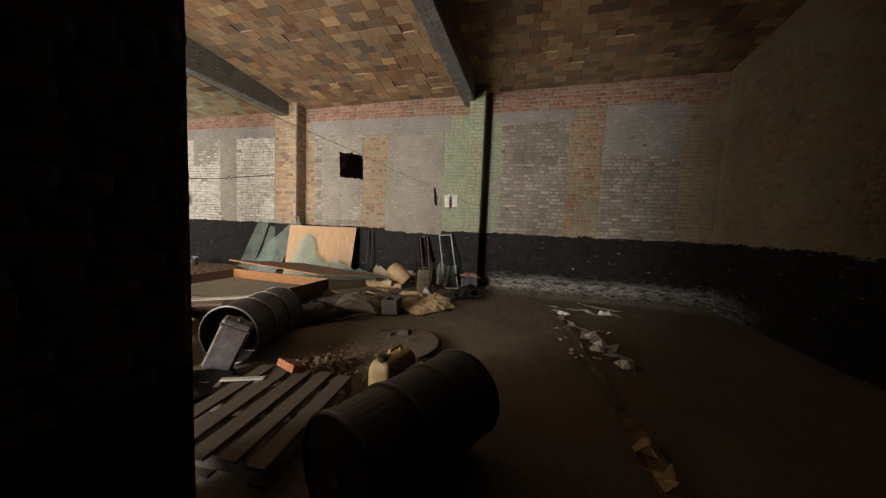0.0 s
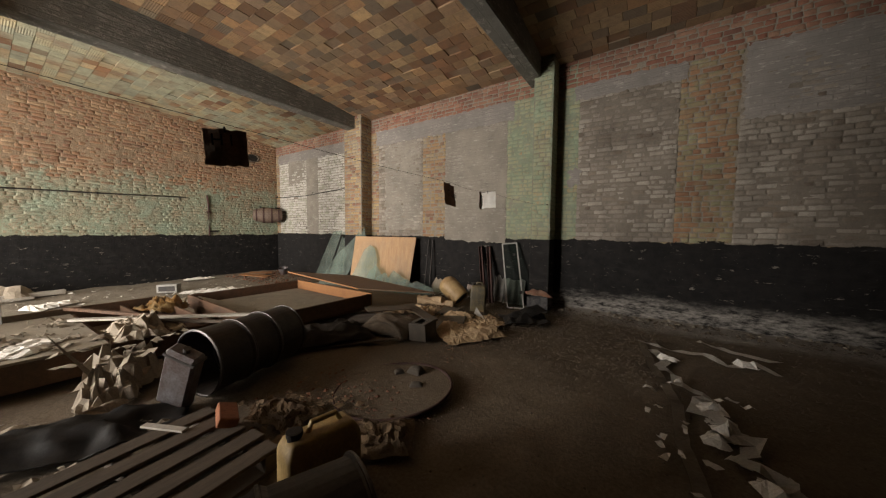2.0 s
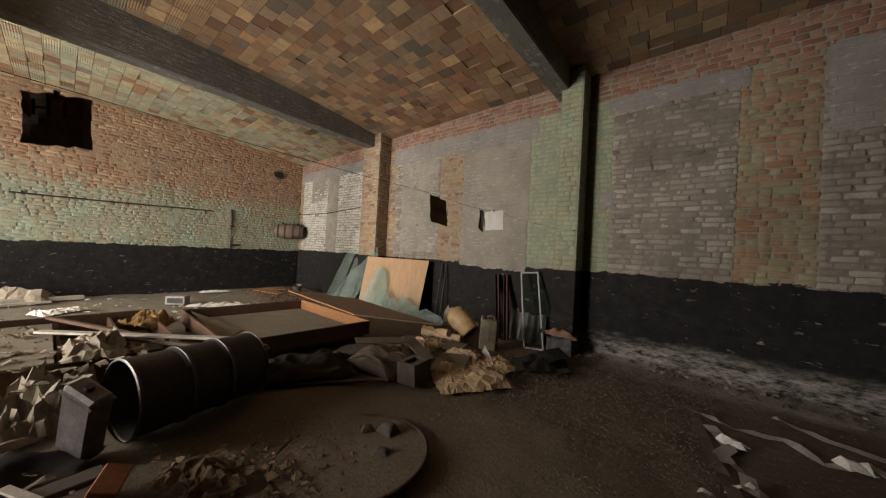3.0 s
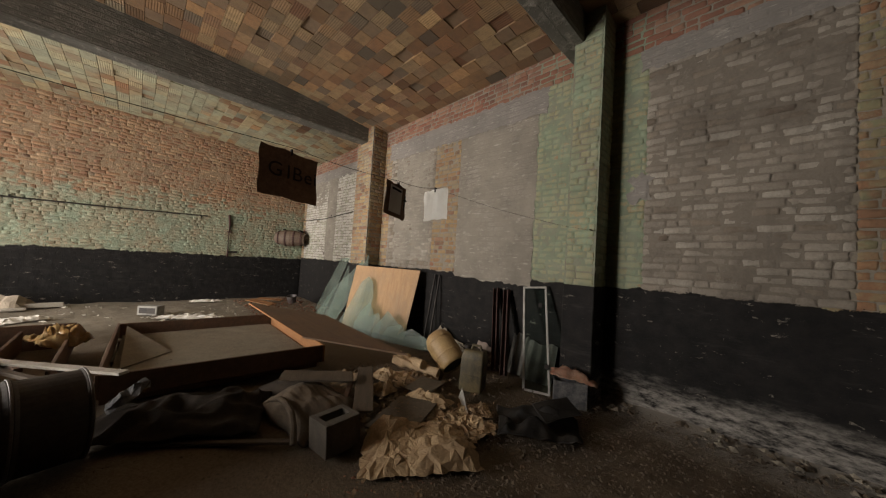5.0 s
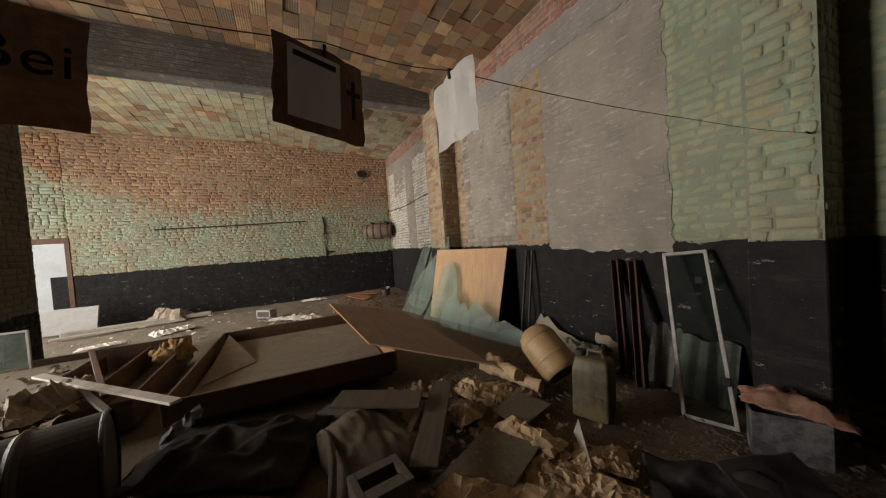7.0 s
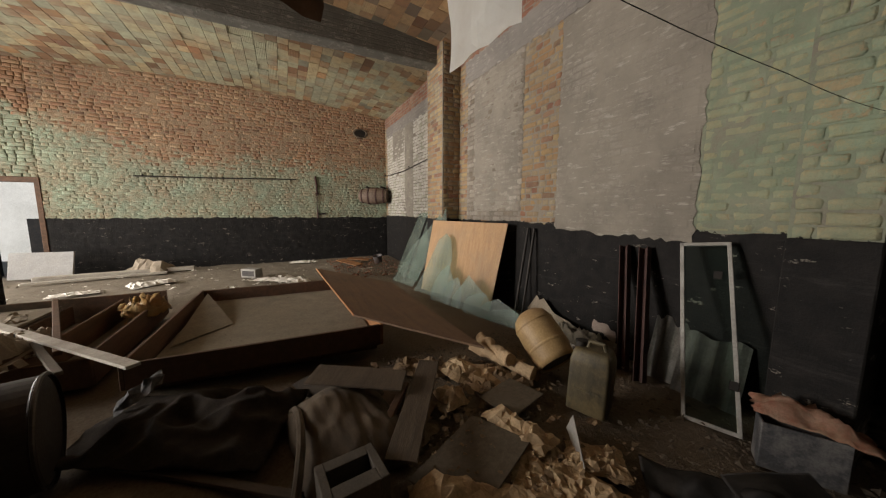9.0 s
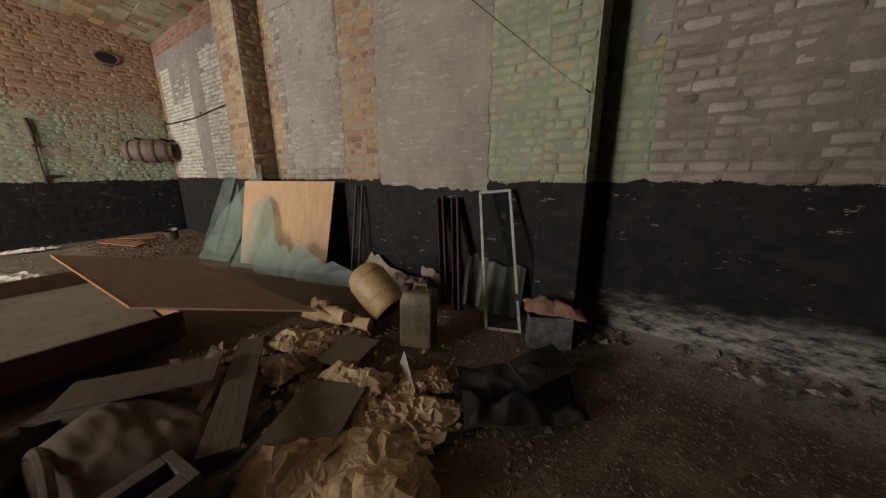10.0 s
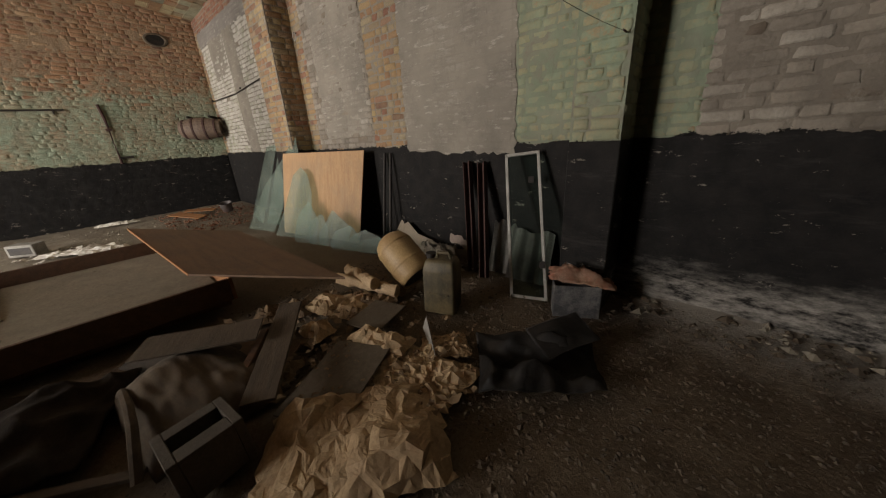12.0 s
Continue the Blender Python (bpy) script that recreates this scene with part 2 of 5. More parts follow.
def ceiling_material():
    m = Nodes("clay_tile")
    co = m.coords(True)
    geo = m.add("ShaderNodeNewGeometry")
    rnd = geo.outputs["Random Per Island"]
    sep = m.add("ShaderNodeSeparateXYZ")
    m.link(co, sep.inputs[0])
    col = m.ramps(rnd, [(0.0, (0.27, 0.145, 0.075)), (0.2, (0.35, 0.215, 0.11)), (0.4, (0.22, 0.105, 0.058)), (0.6, (0.45, 0.31, 0.165)), (0.8, (0.30, 0.185, 0.11)), (0.9, (0.20, 0.135, 0.095)), (1.0, (0.09, 0.065, 0.05))])
    wash = m.noise(co, 0.7, 5, 0.6)
    west = m.ramp(m.math("MULTIPLY", m.math("ADD", sep.outputs[0], 11.0), 0.1), 0.30, 0.52, (1, 1, 1, 1), (0, 0, 0, 1))
    green = m.math("MULTIPLY", m.ramp(m.math("ADD", wash, m.math("MULTIPLY", rnd, 0.2)), 0.5, 0.68), m.math("ADD", m.math("MULTIPLY", west, 0.65), 0.12))
    other = m.math("FRACT", m.math("MULTIPLY", rnd, 13.7), 0)
    col = m.mix(1.0, col, m.ramps(other, [(0.0, (0.45, 0.42, 0.40)), (0.12, (0.8, 0.78, 0.74)), (0.8, (1.0, 0.98, 0.94)), (1.0, (1.5, 1.42, 1.25))]), "MULTIPLY")
    cream = m.math("MULTIPLY", west, m.math("GREATER_THAN", m.math("FRACT", m.math("MULTIPLY", rnd, 29.3), 0), 0.6))
    col = m.mix(m.math("MULTIPLY", cream, 0.7), col, (0.50, 0.43, 0.25))
    col = m.mix(green, col, (0.36, 0.39, 0.28))
    col = m.mix(m.math("MULTIPLY", m.ramp(m.noise(co, 9, 6, 0.75), 0.42, 0.75), 0.6), col, (0.12, 0.09, 0.065))
    wave = m.add("ShaderNodeTexWave", Scale=10.5, Distortion=0.6, Detail=1.0)
    wave.bands_direction = "Y"
    m.link(co, wave.inputs["Vector"])
    groove = m.math("MULTIPLY", wave.outputs["Fac"], m.math("GREATER_THAN", m.math("FRACT", m.math("MULTIPLY", rnd, 7.3), 0), 0.55))
    col = m.mix(m.math("MULTIPLY", m.math("SUBTRACT", 1.0, groove), 0.10), col, (0.12, 0.07, 0.04))
    m.bump(m.math("ADD", m.math("MULTIPLY", groove, 0.5), m.noise(co, 30, 5, 0.75)), 0.6, 0.012)
    return m.finish(col, 0.88)


clay_tile = ceiling_material()


def floor_material():
    m = Nodes("dirt_floor")
    co = m.coords(True)
    big = m.noise(co, 0.8, 6, 0.65)
    mid = m.noise(co, 5, 6, 0.7)
    fine = m.noise(co, 45, 4, 0.75)
    sep = m.add("ShaderNodeSeparateXYZ")
    m.link(co, sep.inputs[0])
    col = m.mix(m.ramp(big, 0.3, 0.7), (0.215, 0.165, 0.112), (0.15, 0.117, 0.082))
    col = m.mix(m.math("MULTIPLY", m.ramp(mid, 0.5, 0.75), 0.5), col, (0.21, 0.165, 0.115))
    col = m.mix(m.ramp(fine, 0.35, 0.8), col, m.mix(1.0, col, (0.45, 0.42, 0.38), "MULTIPLY"))
    west = m.ramp(m.math("MULTIPLY", m.math("ADD", sep.outputs[0], 11.0), 0.1), 0.32, 0.5, (1, 1, 1, 1), (0, 0, 0, 1))
    col = m.mix(m.math("MULTIPLY", west, 0.7), col, m.mix(m.ramp(mid, 0.35, 0.65), (0.27, 0.235, 0.18), (0.19, 0.16, 0.12)))
    foot = m.ramp(m.math("SUBTRACT", m.math("ADD", sep.outputs[1], m.math("MULTIPLY", m.noise(co, 3.4, 6, 0.8), 0.9)), NORTH - 0.25), 0.0, 0.4)
    foot = m.math("MULTIPLY", foot, m.ramp(m.math("ADD", m.math("MULTIPLY", sep.outputs[0], 0.3), 0.75), 0.35, 0.55))
    col = m.mix(m.math("MULTIPLY", foot, 0.75), col, (0.36, 0.335, 0.30))
    rust = m.ramp(m.noise(co, 1.9, 5, 0.7), 0.62, 0.75)
    col = m.mix(m.math("MULTIPLY", rust, 0.35), col, (0.20, 0.10, 0.05))
    m.bump(m.math("ADD", mid, m.math("MULTIPLY", fine, 0.5)), 0.7, 0.025)
    return m.finish(col, 0.95)


dirt_floor = floor_material()

wood_grey = surface("wood_grey", (0.135, 0.10, 0.07), (0.09, 0.068, 0.048), scale=3, grain=30, stretch=(8, 1, 8), bump=0.4)
wood_brown = surface("wood_brown", (0.17, 0.09, 0.05), (0.11, 0.06, 0.035), scale=3, grain=25, stretch=(1, 6, 6), bump=0.3)
wood_orange = surface("wood_orange", (0.42, 0.20, 0.07), (0.34, 0.15, 0.06), scale=3, grain=25, stretch=(6, 1, 6), dirt_amount=0.3)
plywood = surface("plywood", (0.50, 0.31, 0.15), (0.40, 0.23, 0.11), scale=2, grain=18, stretch=(9, 1, 1.2), dirt=(0.24, 0.17, 0.11), dirt_amount=0.75, rough=0.65)
plywood_dark = surface("plywood_dark", (0.20, 0.115, 0.06), (0.15, 0.085, 0.05), scale=2, grain=18, stretch=(1, 9, 1), dirt_amount=0.4, rough=0.7)
dusty_scrap = surface("dusty_scrap", (0.15, 0.12, 0.085), (0.10, 0.08, 0.056), scale=5, grain=40, dirt=(0.22, 0.185, 0.14), dirt_amount=0.5)
dusty_board = surface("dusty_board", (0.27, 0.225, 0.165), (0.205, 0.17, 0.125), scale=3, grain=40, dirt=(0.33, 0.29, 0.225), dirt_amount=0.5)
drum_black = surface("drum_black", (0.045, 0.037, 0.033), (0.03, 0.026, 0.024), dirt=(0.10, 0.075, 0.055), dirt_amount=0.45, scale=4, grain=50, rough=0.55, metal=0.3, bump=0.15)
drum_rim = surface("drum_rim", (0.17, 0.16, 0.155), (0.10, 0.09, 0.085), scale=9, rough=0.4, metal=0.6, bump=0.15)
tin = surface("tin", (0.26, 0.25, 0.26), (0.16, 0.13, 0.12), dirt=(0.10, 0.05, 0.035), dirt_amount=0.8, scale=8, rough=0.5, metal=0.6, bump=0.2)
rust = surface("rust", (0.085, 0.04, 0.035), (0.055, 0.03, 0.027), dirt=(0.16, 0.09, 0.07), dirt_amount=0.4, scale=10, rough=0.8, metal=0.2)
dark_iron = surface("dark_iron", (0.022, 0.02, 0.02), (0.03, 0.025, 0.022), scale=10, rough=0.6, metal=0.4)
alu = surface("alu", (0.52, 0.51, 0.48), (0.42, 0.40, 0.37), scale=7, rough=0.5, metal=0.1, bump=0.1, dirt_amount=0.45)
asbestos = surface("asbestos", (0.34, 0.33, 0.30), (0.25, 0.24, 0.22), scale=5, rough=0.9)
canister_yellow = surface("canister_yellow", (0.52, 0.37, 0.15), (0.44, 0.29, 0.11), dirt=(0.14, 0.09, 0.05), dirt_amount=0.75, scale=6, rough=0.5, bump=0.15)
canister_green = surface("canister_green", (0.135, 0.11, 0.062), (0.065, 0.055, 0.036), dirt=(0.30, 0.22, 0.10), dirt_amount=0.6, scale=4, stretch=(3, 3, 0.7), rough=0.55, bump=0.15)
keg_yellow = surface("keg_yellow", (0.52, 0.36, 0.17), (0.42, 0.28, 0.13), dirt=(0.22, 0.13, 0.07), dirt_amount=0.55, scale=5, rough=0.55, bump=0.15)
kraft = surface("kraft", (0.62, 0.46, 0.28), (0.50, 0.35, 0.20), dirt=(0.17, 0.11, 0.065), dirt_amount=0.5, scale=5, rough=0.8, bump=0.25)
paper_white = surface("paper_white", (0.88, 0.86, 0.80), (0.80, 0.76, 0.69), dirt=(0.45, 0.39, 0.31), dirt_amount=0.3, scale=7, rough=0.85, bump=0.2)
paper_card = surface("paper_card", (0.90, 0.89, 0.85), (0.86, 0.84, 0.79), dirt=(0.62, 0.56, 0.47), dirt_amount=0.25, scale=14, grain=0, rough=0.85, bump=0.05)
paper_dull = surface("paper_dull", (0.40, 0.34, 0.26), (0.31, 0.26, 0.20), dirt=(0.2, 0.16, 0.11), dirt_amount=0.5, scale=7, rough=0.85, bump=0.2)
tan_sack = surface("tan_sack", (0.17, 0.13, 0.09), (0.105, 0.08, 0.056), dirt=(0.06, 0.048, 0.038), dirt_amount=0.7, scale=6, stretch=(1.0, 4.0, 2.0), grain=120, rough=0.95, bump=0.4)
soiled_paper = surface("soiled_paper", (0.30, 0.205, 0.115), (0.20, 0.135, 0.08), dirt=(0.10, 0.075, 0.05), dirt_amount=0.7, scale=7, rough=0.9, bump=0.2)
sack = surface("sack", (0.06, 0.046, 0.035), (0.035, 0.028, 0.022), dirt=(0.11, 0.085, 0.06), dirt_amount=0.5, scale=6, grain=120, rough=0.95, bump=0.4)
black_cloth = surface("black_cloth", (0.022, 0.02, 0.019), (0.032, 0.029, 0.027), dirt=(0.07, 0.055, 0.042), dirt_amount=0.5, scale=6, rough=0.62, bump=0.2)
cardboard = surface("cardboard", (0.20, 0.13, 0.085), (0.155, 0.10, 0.066), scale=8, rough=0.9, bump=0.1, dirt_amount=0.2)
ink = surface("ink", (0.02, 0.018, 0.017), (0.025, 0.02, 0.02), scale=20, rough=0.8, dirt_amount=0.0)
white_wood = surface("white_wood", (0.60, 0.57, 0.50), (0.48, 0.44, 0.38), dirt=(0.25, 0.2, 0.15), dirt_amount=0.5, scale=5, rough=0.75)
sheet_white = surface("sheet_white", (0.5, 0.5, 0.5), (0.42, 0.42, 0.42), dirt=(0.4, 0.37, 0.32), dirt_amount=0.3, scale=6, rough=0.9)
pink_rag = surface("pink_rag", (0.66, 0.46, 0.34), (0.58, 0.24, 0.16), dirt=(0.5, 0.42, 0.28), dirt_amount=0.6, scale=9, rough=0.9)
stained_box = surface("stained_box", (0.05, 0.05, 0.055), (0.08, 0.08, 0.085), dirt=(0.33, 0.31, 0.29), dirt_amount=0.6, scale=8, rough=0.75)
cement = surface("cement", (0.115, 0.098, 0.078), (0.085, 0.072, 0.058), scale=9, grain=90, rough=0.95, bump=0.5)
fired_brick = surface("fired_brick", (0.40, 0.16, 0.08), (0.32, 0.12, 0.06), scale=10, rough=0.95, dirt_amount=0.3)
rubble_mat = surface("rubble_mat", (0.15, 0.115, 0.08), (0.09, 0.07, 0.05), scale=2, grain=70, rough=0.95)
rubble_red = surface("rubble_red", (0.27, 0.12, 0.065), (0.19, 0.09, 0.055), scale=2, grain=70, rough=0.95)
rubble_pale = surface("rubble_pale", (0.40, 0.36, 0.29), (0.26, 0.23, 0.18), scale=2, grain=70, rough=0.95)
barrel_wood = surface("barrel_wood", (0.20, 0.14, 0.10), (0.15, 0.10, 0.075), scale=4, grain=25, stretch=(1, 6, 6), rough=0.7)
amber_film = surface("amber_film", (0.50, 0.28, 0.09), (0.60, 0.42, 0.20), scale=8, rough=0.3, dirt_amount=0.3)
door_paint = surface("door_paint", (0.07, 0.034, 0.024), (0.05, 0.027, 0.02), scale=3, rough=0.85)
whitewash = surface("whitewash", (0.78, 0.77, 0.73), (0.70, 0.69, 0.65), scale=2, rough=0.9, dirt_amount=0.15)


def glass_material(name, tint, alpha, rough=0.12):
    """Dusty sheet glass: partly clear, partly a greenish film of dust."""
    m = Nodes(name)
    co = m.coords(False)
    n = m.math("ADD", m.math("MULTIPLY", m.noise(co, 3, 6, 0.7), 0.5), m.math("MULTIPLY", m.noise(co, 6, 5, 0.7, (2.5, 2.5, 0.5)), 0.5))
    col = m.mix(m.ramp(n, 0.3, 0.7), tint, tuple(c * 0.8 for c in tint))
    clear = m.add("ShaderNodeBsdfTransparent")
    clear.inputs[0].default_value = (0.82, 0.90, 0.87, 1)
    mixer = m.add("ShaderNodeMixShader")
    m.link(m.math("MULTIPLY", m.ramp(n, 0.32, 0.72), alpha * 2), mixer.inputs[0])
    m.link(clear.outputs[0], mixer.inputs[1])
    m.link(m.bsdf.outputs[0], mixer.inputs[2])
    m.link(mixer.outputs[0], m.t.nodes["Material Output"].inputs["Surface"])
    return m.finish(col, rough)


glass_dusty = glass_material("glass_dusty", (0.38, 0.43, 0.38), 0.22, 0.3)
glass_clear = glass_material("glass_clear", (0.09, 0.09, 0.08), 0.04, 0.03)

# ---------------------------------------------------------------- mesh helpers


def mesh_object(name, bm, material, smooth=False):
    me = bpy.data.meshes.new(name)
    bm.normal_update()
    bm.to_mesh(me)
    bm.free()
    if smooth:
        me.shade_smooth()
    if material:
        me.materials.append(material)
    return new(name, me)


def part(name, bm, material, parent, label="", smooth=False):
    ob = mesh_object(name, bm, material, smooth)
    ob.parent = parent
    if label:
        ob["label"] = label
    return ob


def thing(name, label, category, m, group=""):
    ob = new(name)
    ob.empty_display_size = 0.1
    ob.matrix_world = m
    return tagged(ob, label, category, group)


def solo(name, bm, material, label, category, m=None, group="", smooth=False, kind=""):
    ob = mesh_object(name, bm, material, smooth)
    if m is not None:
        ob.matrix_world = m
    return tagged(ob, label, category, group, kind)


def box(bm, x0, x1, y0, y1, z0, z1, m=None, bevel=0.0):
    r = bmesh.ops.create_cube(bm, size=1.0, matrix=Matrix.LocRotScale(((x0 + x1) / 2, (y0 + y1) / 2, (z0 + z1) / 2), None, (x1 - x0, y1 - y0, z1 - z0)))
    vs = r["verts"]
    if bevel:
        es = {e for v in vs for e in v.link_edges}
        out = bmesh.ops.bevel(bm, geom=list(es), offset=bevel, segments=1, affect="EDGES", profile=0.5)
        vs = [v for v in bm.verts if v in set(out["verts"])] or out["verts"]
    if m is not None:
        bmesh.ops.transform(bm, matrix=m, verts=list({v for v in vs}))
    return bm


def boxed(x0, x1, y0, y1, z0, z1, bevel=0.0, m=None):
    bm = bmesh.new()
    box(bm, x0, x1, y0, y1, z0, z1, None, bevel)
    if m is not None:
        bm.transform(m)
    return bm


def turned(profile, segments=28, caps=True):
    """A body turned about z from (radius, height) pairs."""
    bm = bmesh.new()
    rings = []
    for r, z in profile:
        rings.append([bm.verts.new((r * math.cos(2 * math.pi * i / segments), r * math.sin(2 * math.pi * i / segments), z)) for i in range(segments)])
    for a, b in zip(rings, rings[1:]):
        for i in range(segments):
            j = (i + 1) % segments
            bm.faces.new((a[i], a[j], b[j], b[i]))
    if caps:
        bm.faces.new(list(reversed(rings[0])))
        bm.faces.new(rings[-1])
    return bm


def rod(points, radius, segments=8):
    """A round bar along a line of points."""
    bm = bmesh.new()
    pts = [Vector(p) for p in points]
    rings = []
    for i, p in enumerate(pts):
        d = (pts[min(i + 1, len(pts) - 1)] - pts[max(i - 1, 0)]).normalized()
        q = d.to_track_quat("Z", "Y").to_matrix()
        rings.append([bm.verts.new(p + q @ Vector((radius * math.cos(a), radius * math.sin(a), 0))) for a in (2 * math.pi * k / segments for k in range(segments))])
    for a, b in zip(rings, rings[1:]):
        for i in range(segments):
            j = (i + 1) % segments
            bm.faces.new((a[i], a[j], b[j], b[i]))
    bm.faces.new(list(reversed(rings[0])))
    bm.faces.new(rings[-1])
    return bm


def crumpled(w, d, n, height, seed, fold=3.0, thick=0.003, edge=0.25, rough=0.28):
    """A crumpled sheet lying on the ground, w by d, with an uneven outline."""
    rng = random.Random(seed)
    off = Vector((rng.uniform(0, 50), rng.uniform(0, 50), 3.1))
    bm = bmesh.new()
    grid = []
    for i in range(n + 1):
        row = []
        for j in range(n + 1):
            u, v = i / n - 0.5, j / n - 0.5
            p = Vector((u * w, v * d, 0))
            q = p * fold + off
            wob = noise.noise_vector(q * 0.8) * min(w, d) * 0.12
            ridge = 1 - abs(noise.noise(q * 1.5)) * 2.2
            small = 1 - abs(noise.noise(q * 3.7 + Vector((9, 4, 1)))) * 2
            rim = min(1.0, (0.5 - max(abs(u), abs(v))) / edge)
            h = height * (0.35 + 0.65 * rim) * max(0.0, 0.45 * ridge + rough * small + 0.22)
            row.append(bm.verts.new((p.x + wob.x + rng.uniform(-1, 1) * w / n * rough, p.y + wob.y + rng.uniform(-1, 1) * d / n * rough, h + 0.004)))
        grid.append(row)
    for i in range(n):
        for j in range(n):
            a, b, c, e = grid[i][j], grid[i + 1][j], grid[i + 1][j + 1], grid[i][j + 1]
            if (i + j) % 2:
                bm.faces.new((a, b, c))
                bm.faces.new((a, c, e))
            else:
                bm.faces.new((a, b, e))
                bm.faces.new((b, c, e))
    bmesh.ops.solidify(bm, geom=bm.faces[:], thickness=-thick)
    return bm


def creased(w, d, height, seed, cells=9, thick=0.0015, edge=0.2, limp=0.0):
    """A sheet crushed and half opened again: flat facets of uneven size that meet in sharp creases."""
    rng = random.Random(seed)
    size = max(w, d)
    nx, ny = max(3, round(cells * w / size)), max(3, round(cells * d / size))
    off = Vector((rng.uniform(0, 50), rng.uniform(0, 50), seed))
    bm = bmesh.new()
    grid = []
    for i in range(nx + 1):
        row = []
        for j in range(ny + 1):
            u, v = i / nx - 0.5, j / ny - 0.5
            p = Vector((u * w, v * d, 0))
            wob = noise.noise_vector(p * (1.6 / size) + off) * size * 0.10
            rim = max(0.0, min(1.0, (0.5 - max(abs(u), abs(v))) / edge))
            swell = 0.5 + 0.9 * noise.noise(p * (2.4 / size) + off)
            h = height * (0.12 + 0.88 * rim ** 0.7) * max(0.02, (1 - limp) * rng.random() ** 1.3 + (0.3 + limp) * swell)
            row.append(bm.verts.new((p.x + wob.x + rng.uniform(-0.38, 0.38) * w / nx, p.y + wob.y + rng.uniform(-0.38, 0.38) * d / ny, h + 0.005)))
        grid.append(row)
    for i in range(nx):
        for j in range(ny):
            a, b, c, e = grid[i][j], grid[i + 1][j], grid[i + 1][j + 1], grid[i][j + 1]
            for f in ((a, b, c), (a, c, e)) if rng.random() < 0.5 else ((a, b, e), (b, c, e)):
                bm.faces.new(f)
    for step in (0.16, 0.07):
        bmesh.ops.subdivide_edges(bm, edges=bm.edges[:], cuts=1, use_grid_fill=True)
        bm.verts.ensure_lookup_table()
        for v in bm.verts:
            v.co.z = max(0.003, v.co.z + rng.uniform(-1, 1) * step * min(height, size / cells) * 0.5)
    bmesh.ops.triangulate(bm, faces=bm.faces[:])
    bmesh.ops.solidify(bm, geom=bm.faces[:], thickness=-thick)
    return bm


def shard(points, thickness):
    """A flat plate from an outline in the xz plane, of some thickness in y."""
    bm = bmesh.new()
    front = [bm.verts.new((x, 0, z)) for x, z in points]
    back = [bm.verts.new((x, thickness, z)) for x, z in points]
    bm.faces.new(front)
    bm.faces.new(list(reversed(back)))
    k = len(points)
    for i in range(k):
        j = (i + 1) % k
        bm.faces.new((front[j], front[i], back[i], back[j]))
    bmesh.ops.recalc_face_normals(bm, faces=bm.faces[:])
    return bm


def plane_through(a, b, c):
    """A pose whose x runs from a to b, z up the sheet towards c."""
    a, b, c = Vector(a), Vector(b), Vector(c)
    ux = (b - a).normalized()
    uz = (c - a) - ux * (c - a).dot(ux)
    uz.normalize()
    uy = uz.cross(ux)
    m = Matrix((ux, uy, uz)).transposed().to_4x4()
    m.translation = a
    return m


def ceiling_height(x, y):
    rise = max(0.0, 1 - ((y - 2.2) / 5.2) ** 2)
    return 4.53 + 0.022 * x + 0.36 * rise


# ---------------------------------------------------------------- the large structure


def structure(name, bm, material, label):
    return solo(name, bm, material, label, "wall" if "wall" in name else name.split("_")[0], kind="structure")


def make_floor():
    bm = bmesh.new()
    nx, ny = 150, 130
    x0, x1, y0, y1 = WEST - 3.5, EAST + 0.4, SOUTH - 0.4, NORTH + 0.4
    rows = []
    for i in range(nx + 1):
        row = []
        for j in range(ny + 1):
            x, y = x0 + (x1 - x0) * i / nx, y0 + (y1 - y0) * j / ny
            p = Vector((x, y, 0.3))
            z = -0.028 + 0.028 * noise.noise(p * 1.3) + 0.014 * noise.noise(p * 4.1)
            bank = max(0.0, 1 - (NORTH - y) / 0.55) * (0.07 + 0.05 * noise.noise(p * 2.3)) if -0.9 < x < 3.6 else 0.0
            row.append(bm.verts.new((x, y, min(z, -0.002) + max(0.0, bank))))
        rows.append(row)
    for i in range(nx):
        for j in range(ny):
            bm.faces.new((rows[i][j], rows[i + 1][j], rows[i + 1][j + 1], rows[i][j + 1]))
    box(bm, x0, x1, y0, y1, -0.35, -0.15)
    return structure("floor", bm, dirt_floor, "bare earth and concrete floor strewn with dust and crumbs")


make_floor()

wall_north = structure("wall_north", boxed(WEST - 0.4, EAST + 0.4, NORTH - 0.017, NORTH + 0.45, -0.3, 5.3), mortar, "long brick wall with bricked-up windows and a tarred lower band")


def make_west_wall():
    bm = bmesh.new()
    xa, xb = WEST - 0.4, WEST + 0.017
    box(bm, xa, xb, DOOR_Y1, NORTH - 0.02, -0.3, 5.3)
    box(bm, xa, xb, SOUTH, DOOR_Y0, -0.3, 5.3)
    box(bm, xa, xb, DOOR_Y0, DOOR_Y1, 2.12, 5.3)
    return structure("wall_west", bm, mortar_west, "brown brick wall with worn pale green paint and a tarred lower band")


DOOR_Y0, DOOR_Y1 = -1.25, -0.3
wall_west = make_west_wall()
wall_east = structure("wall_east", boxed(EAST - 0.017, EAST + 0.42, SOUTH, NORTH - 0.02, -0.3, 5.3), mortar, "dim brick wall with a tarred lower band")


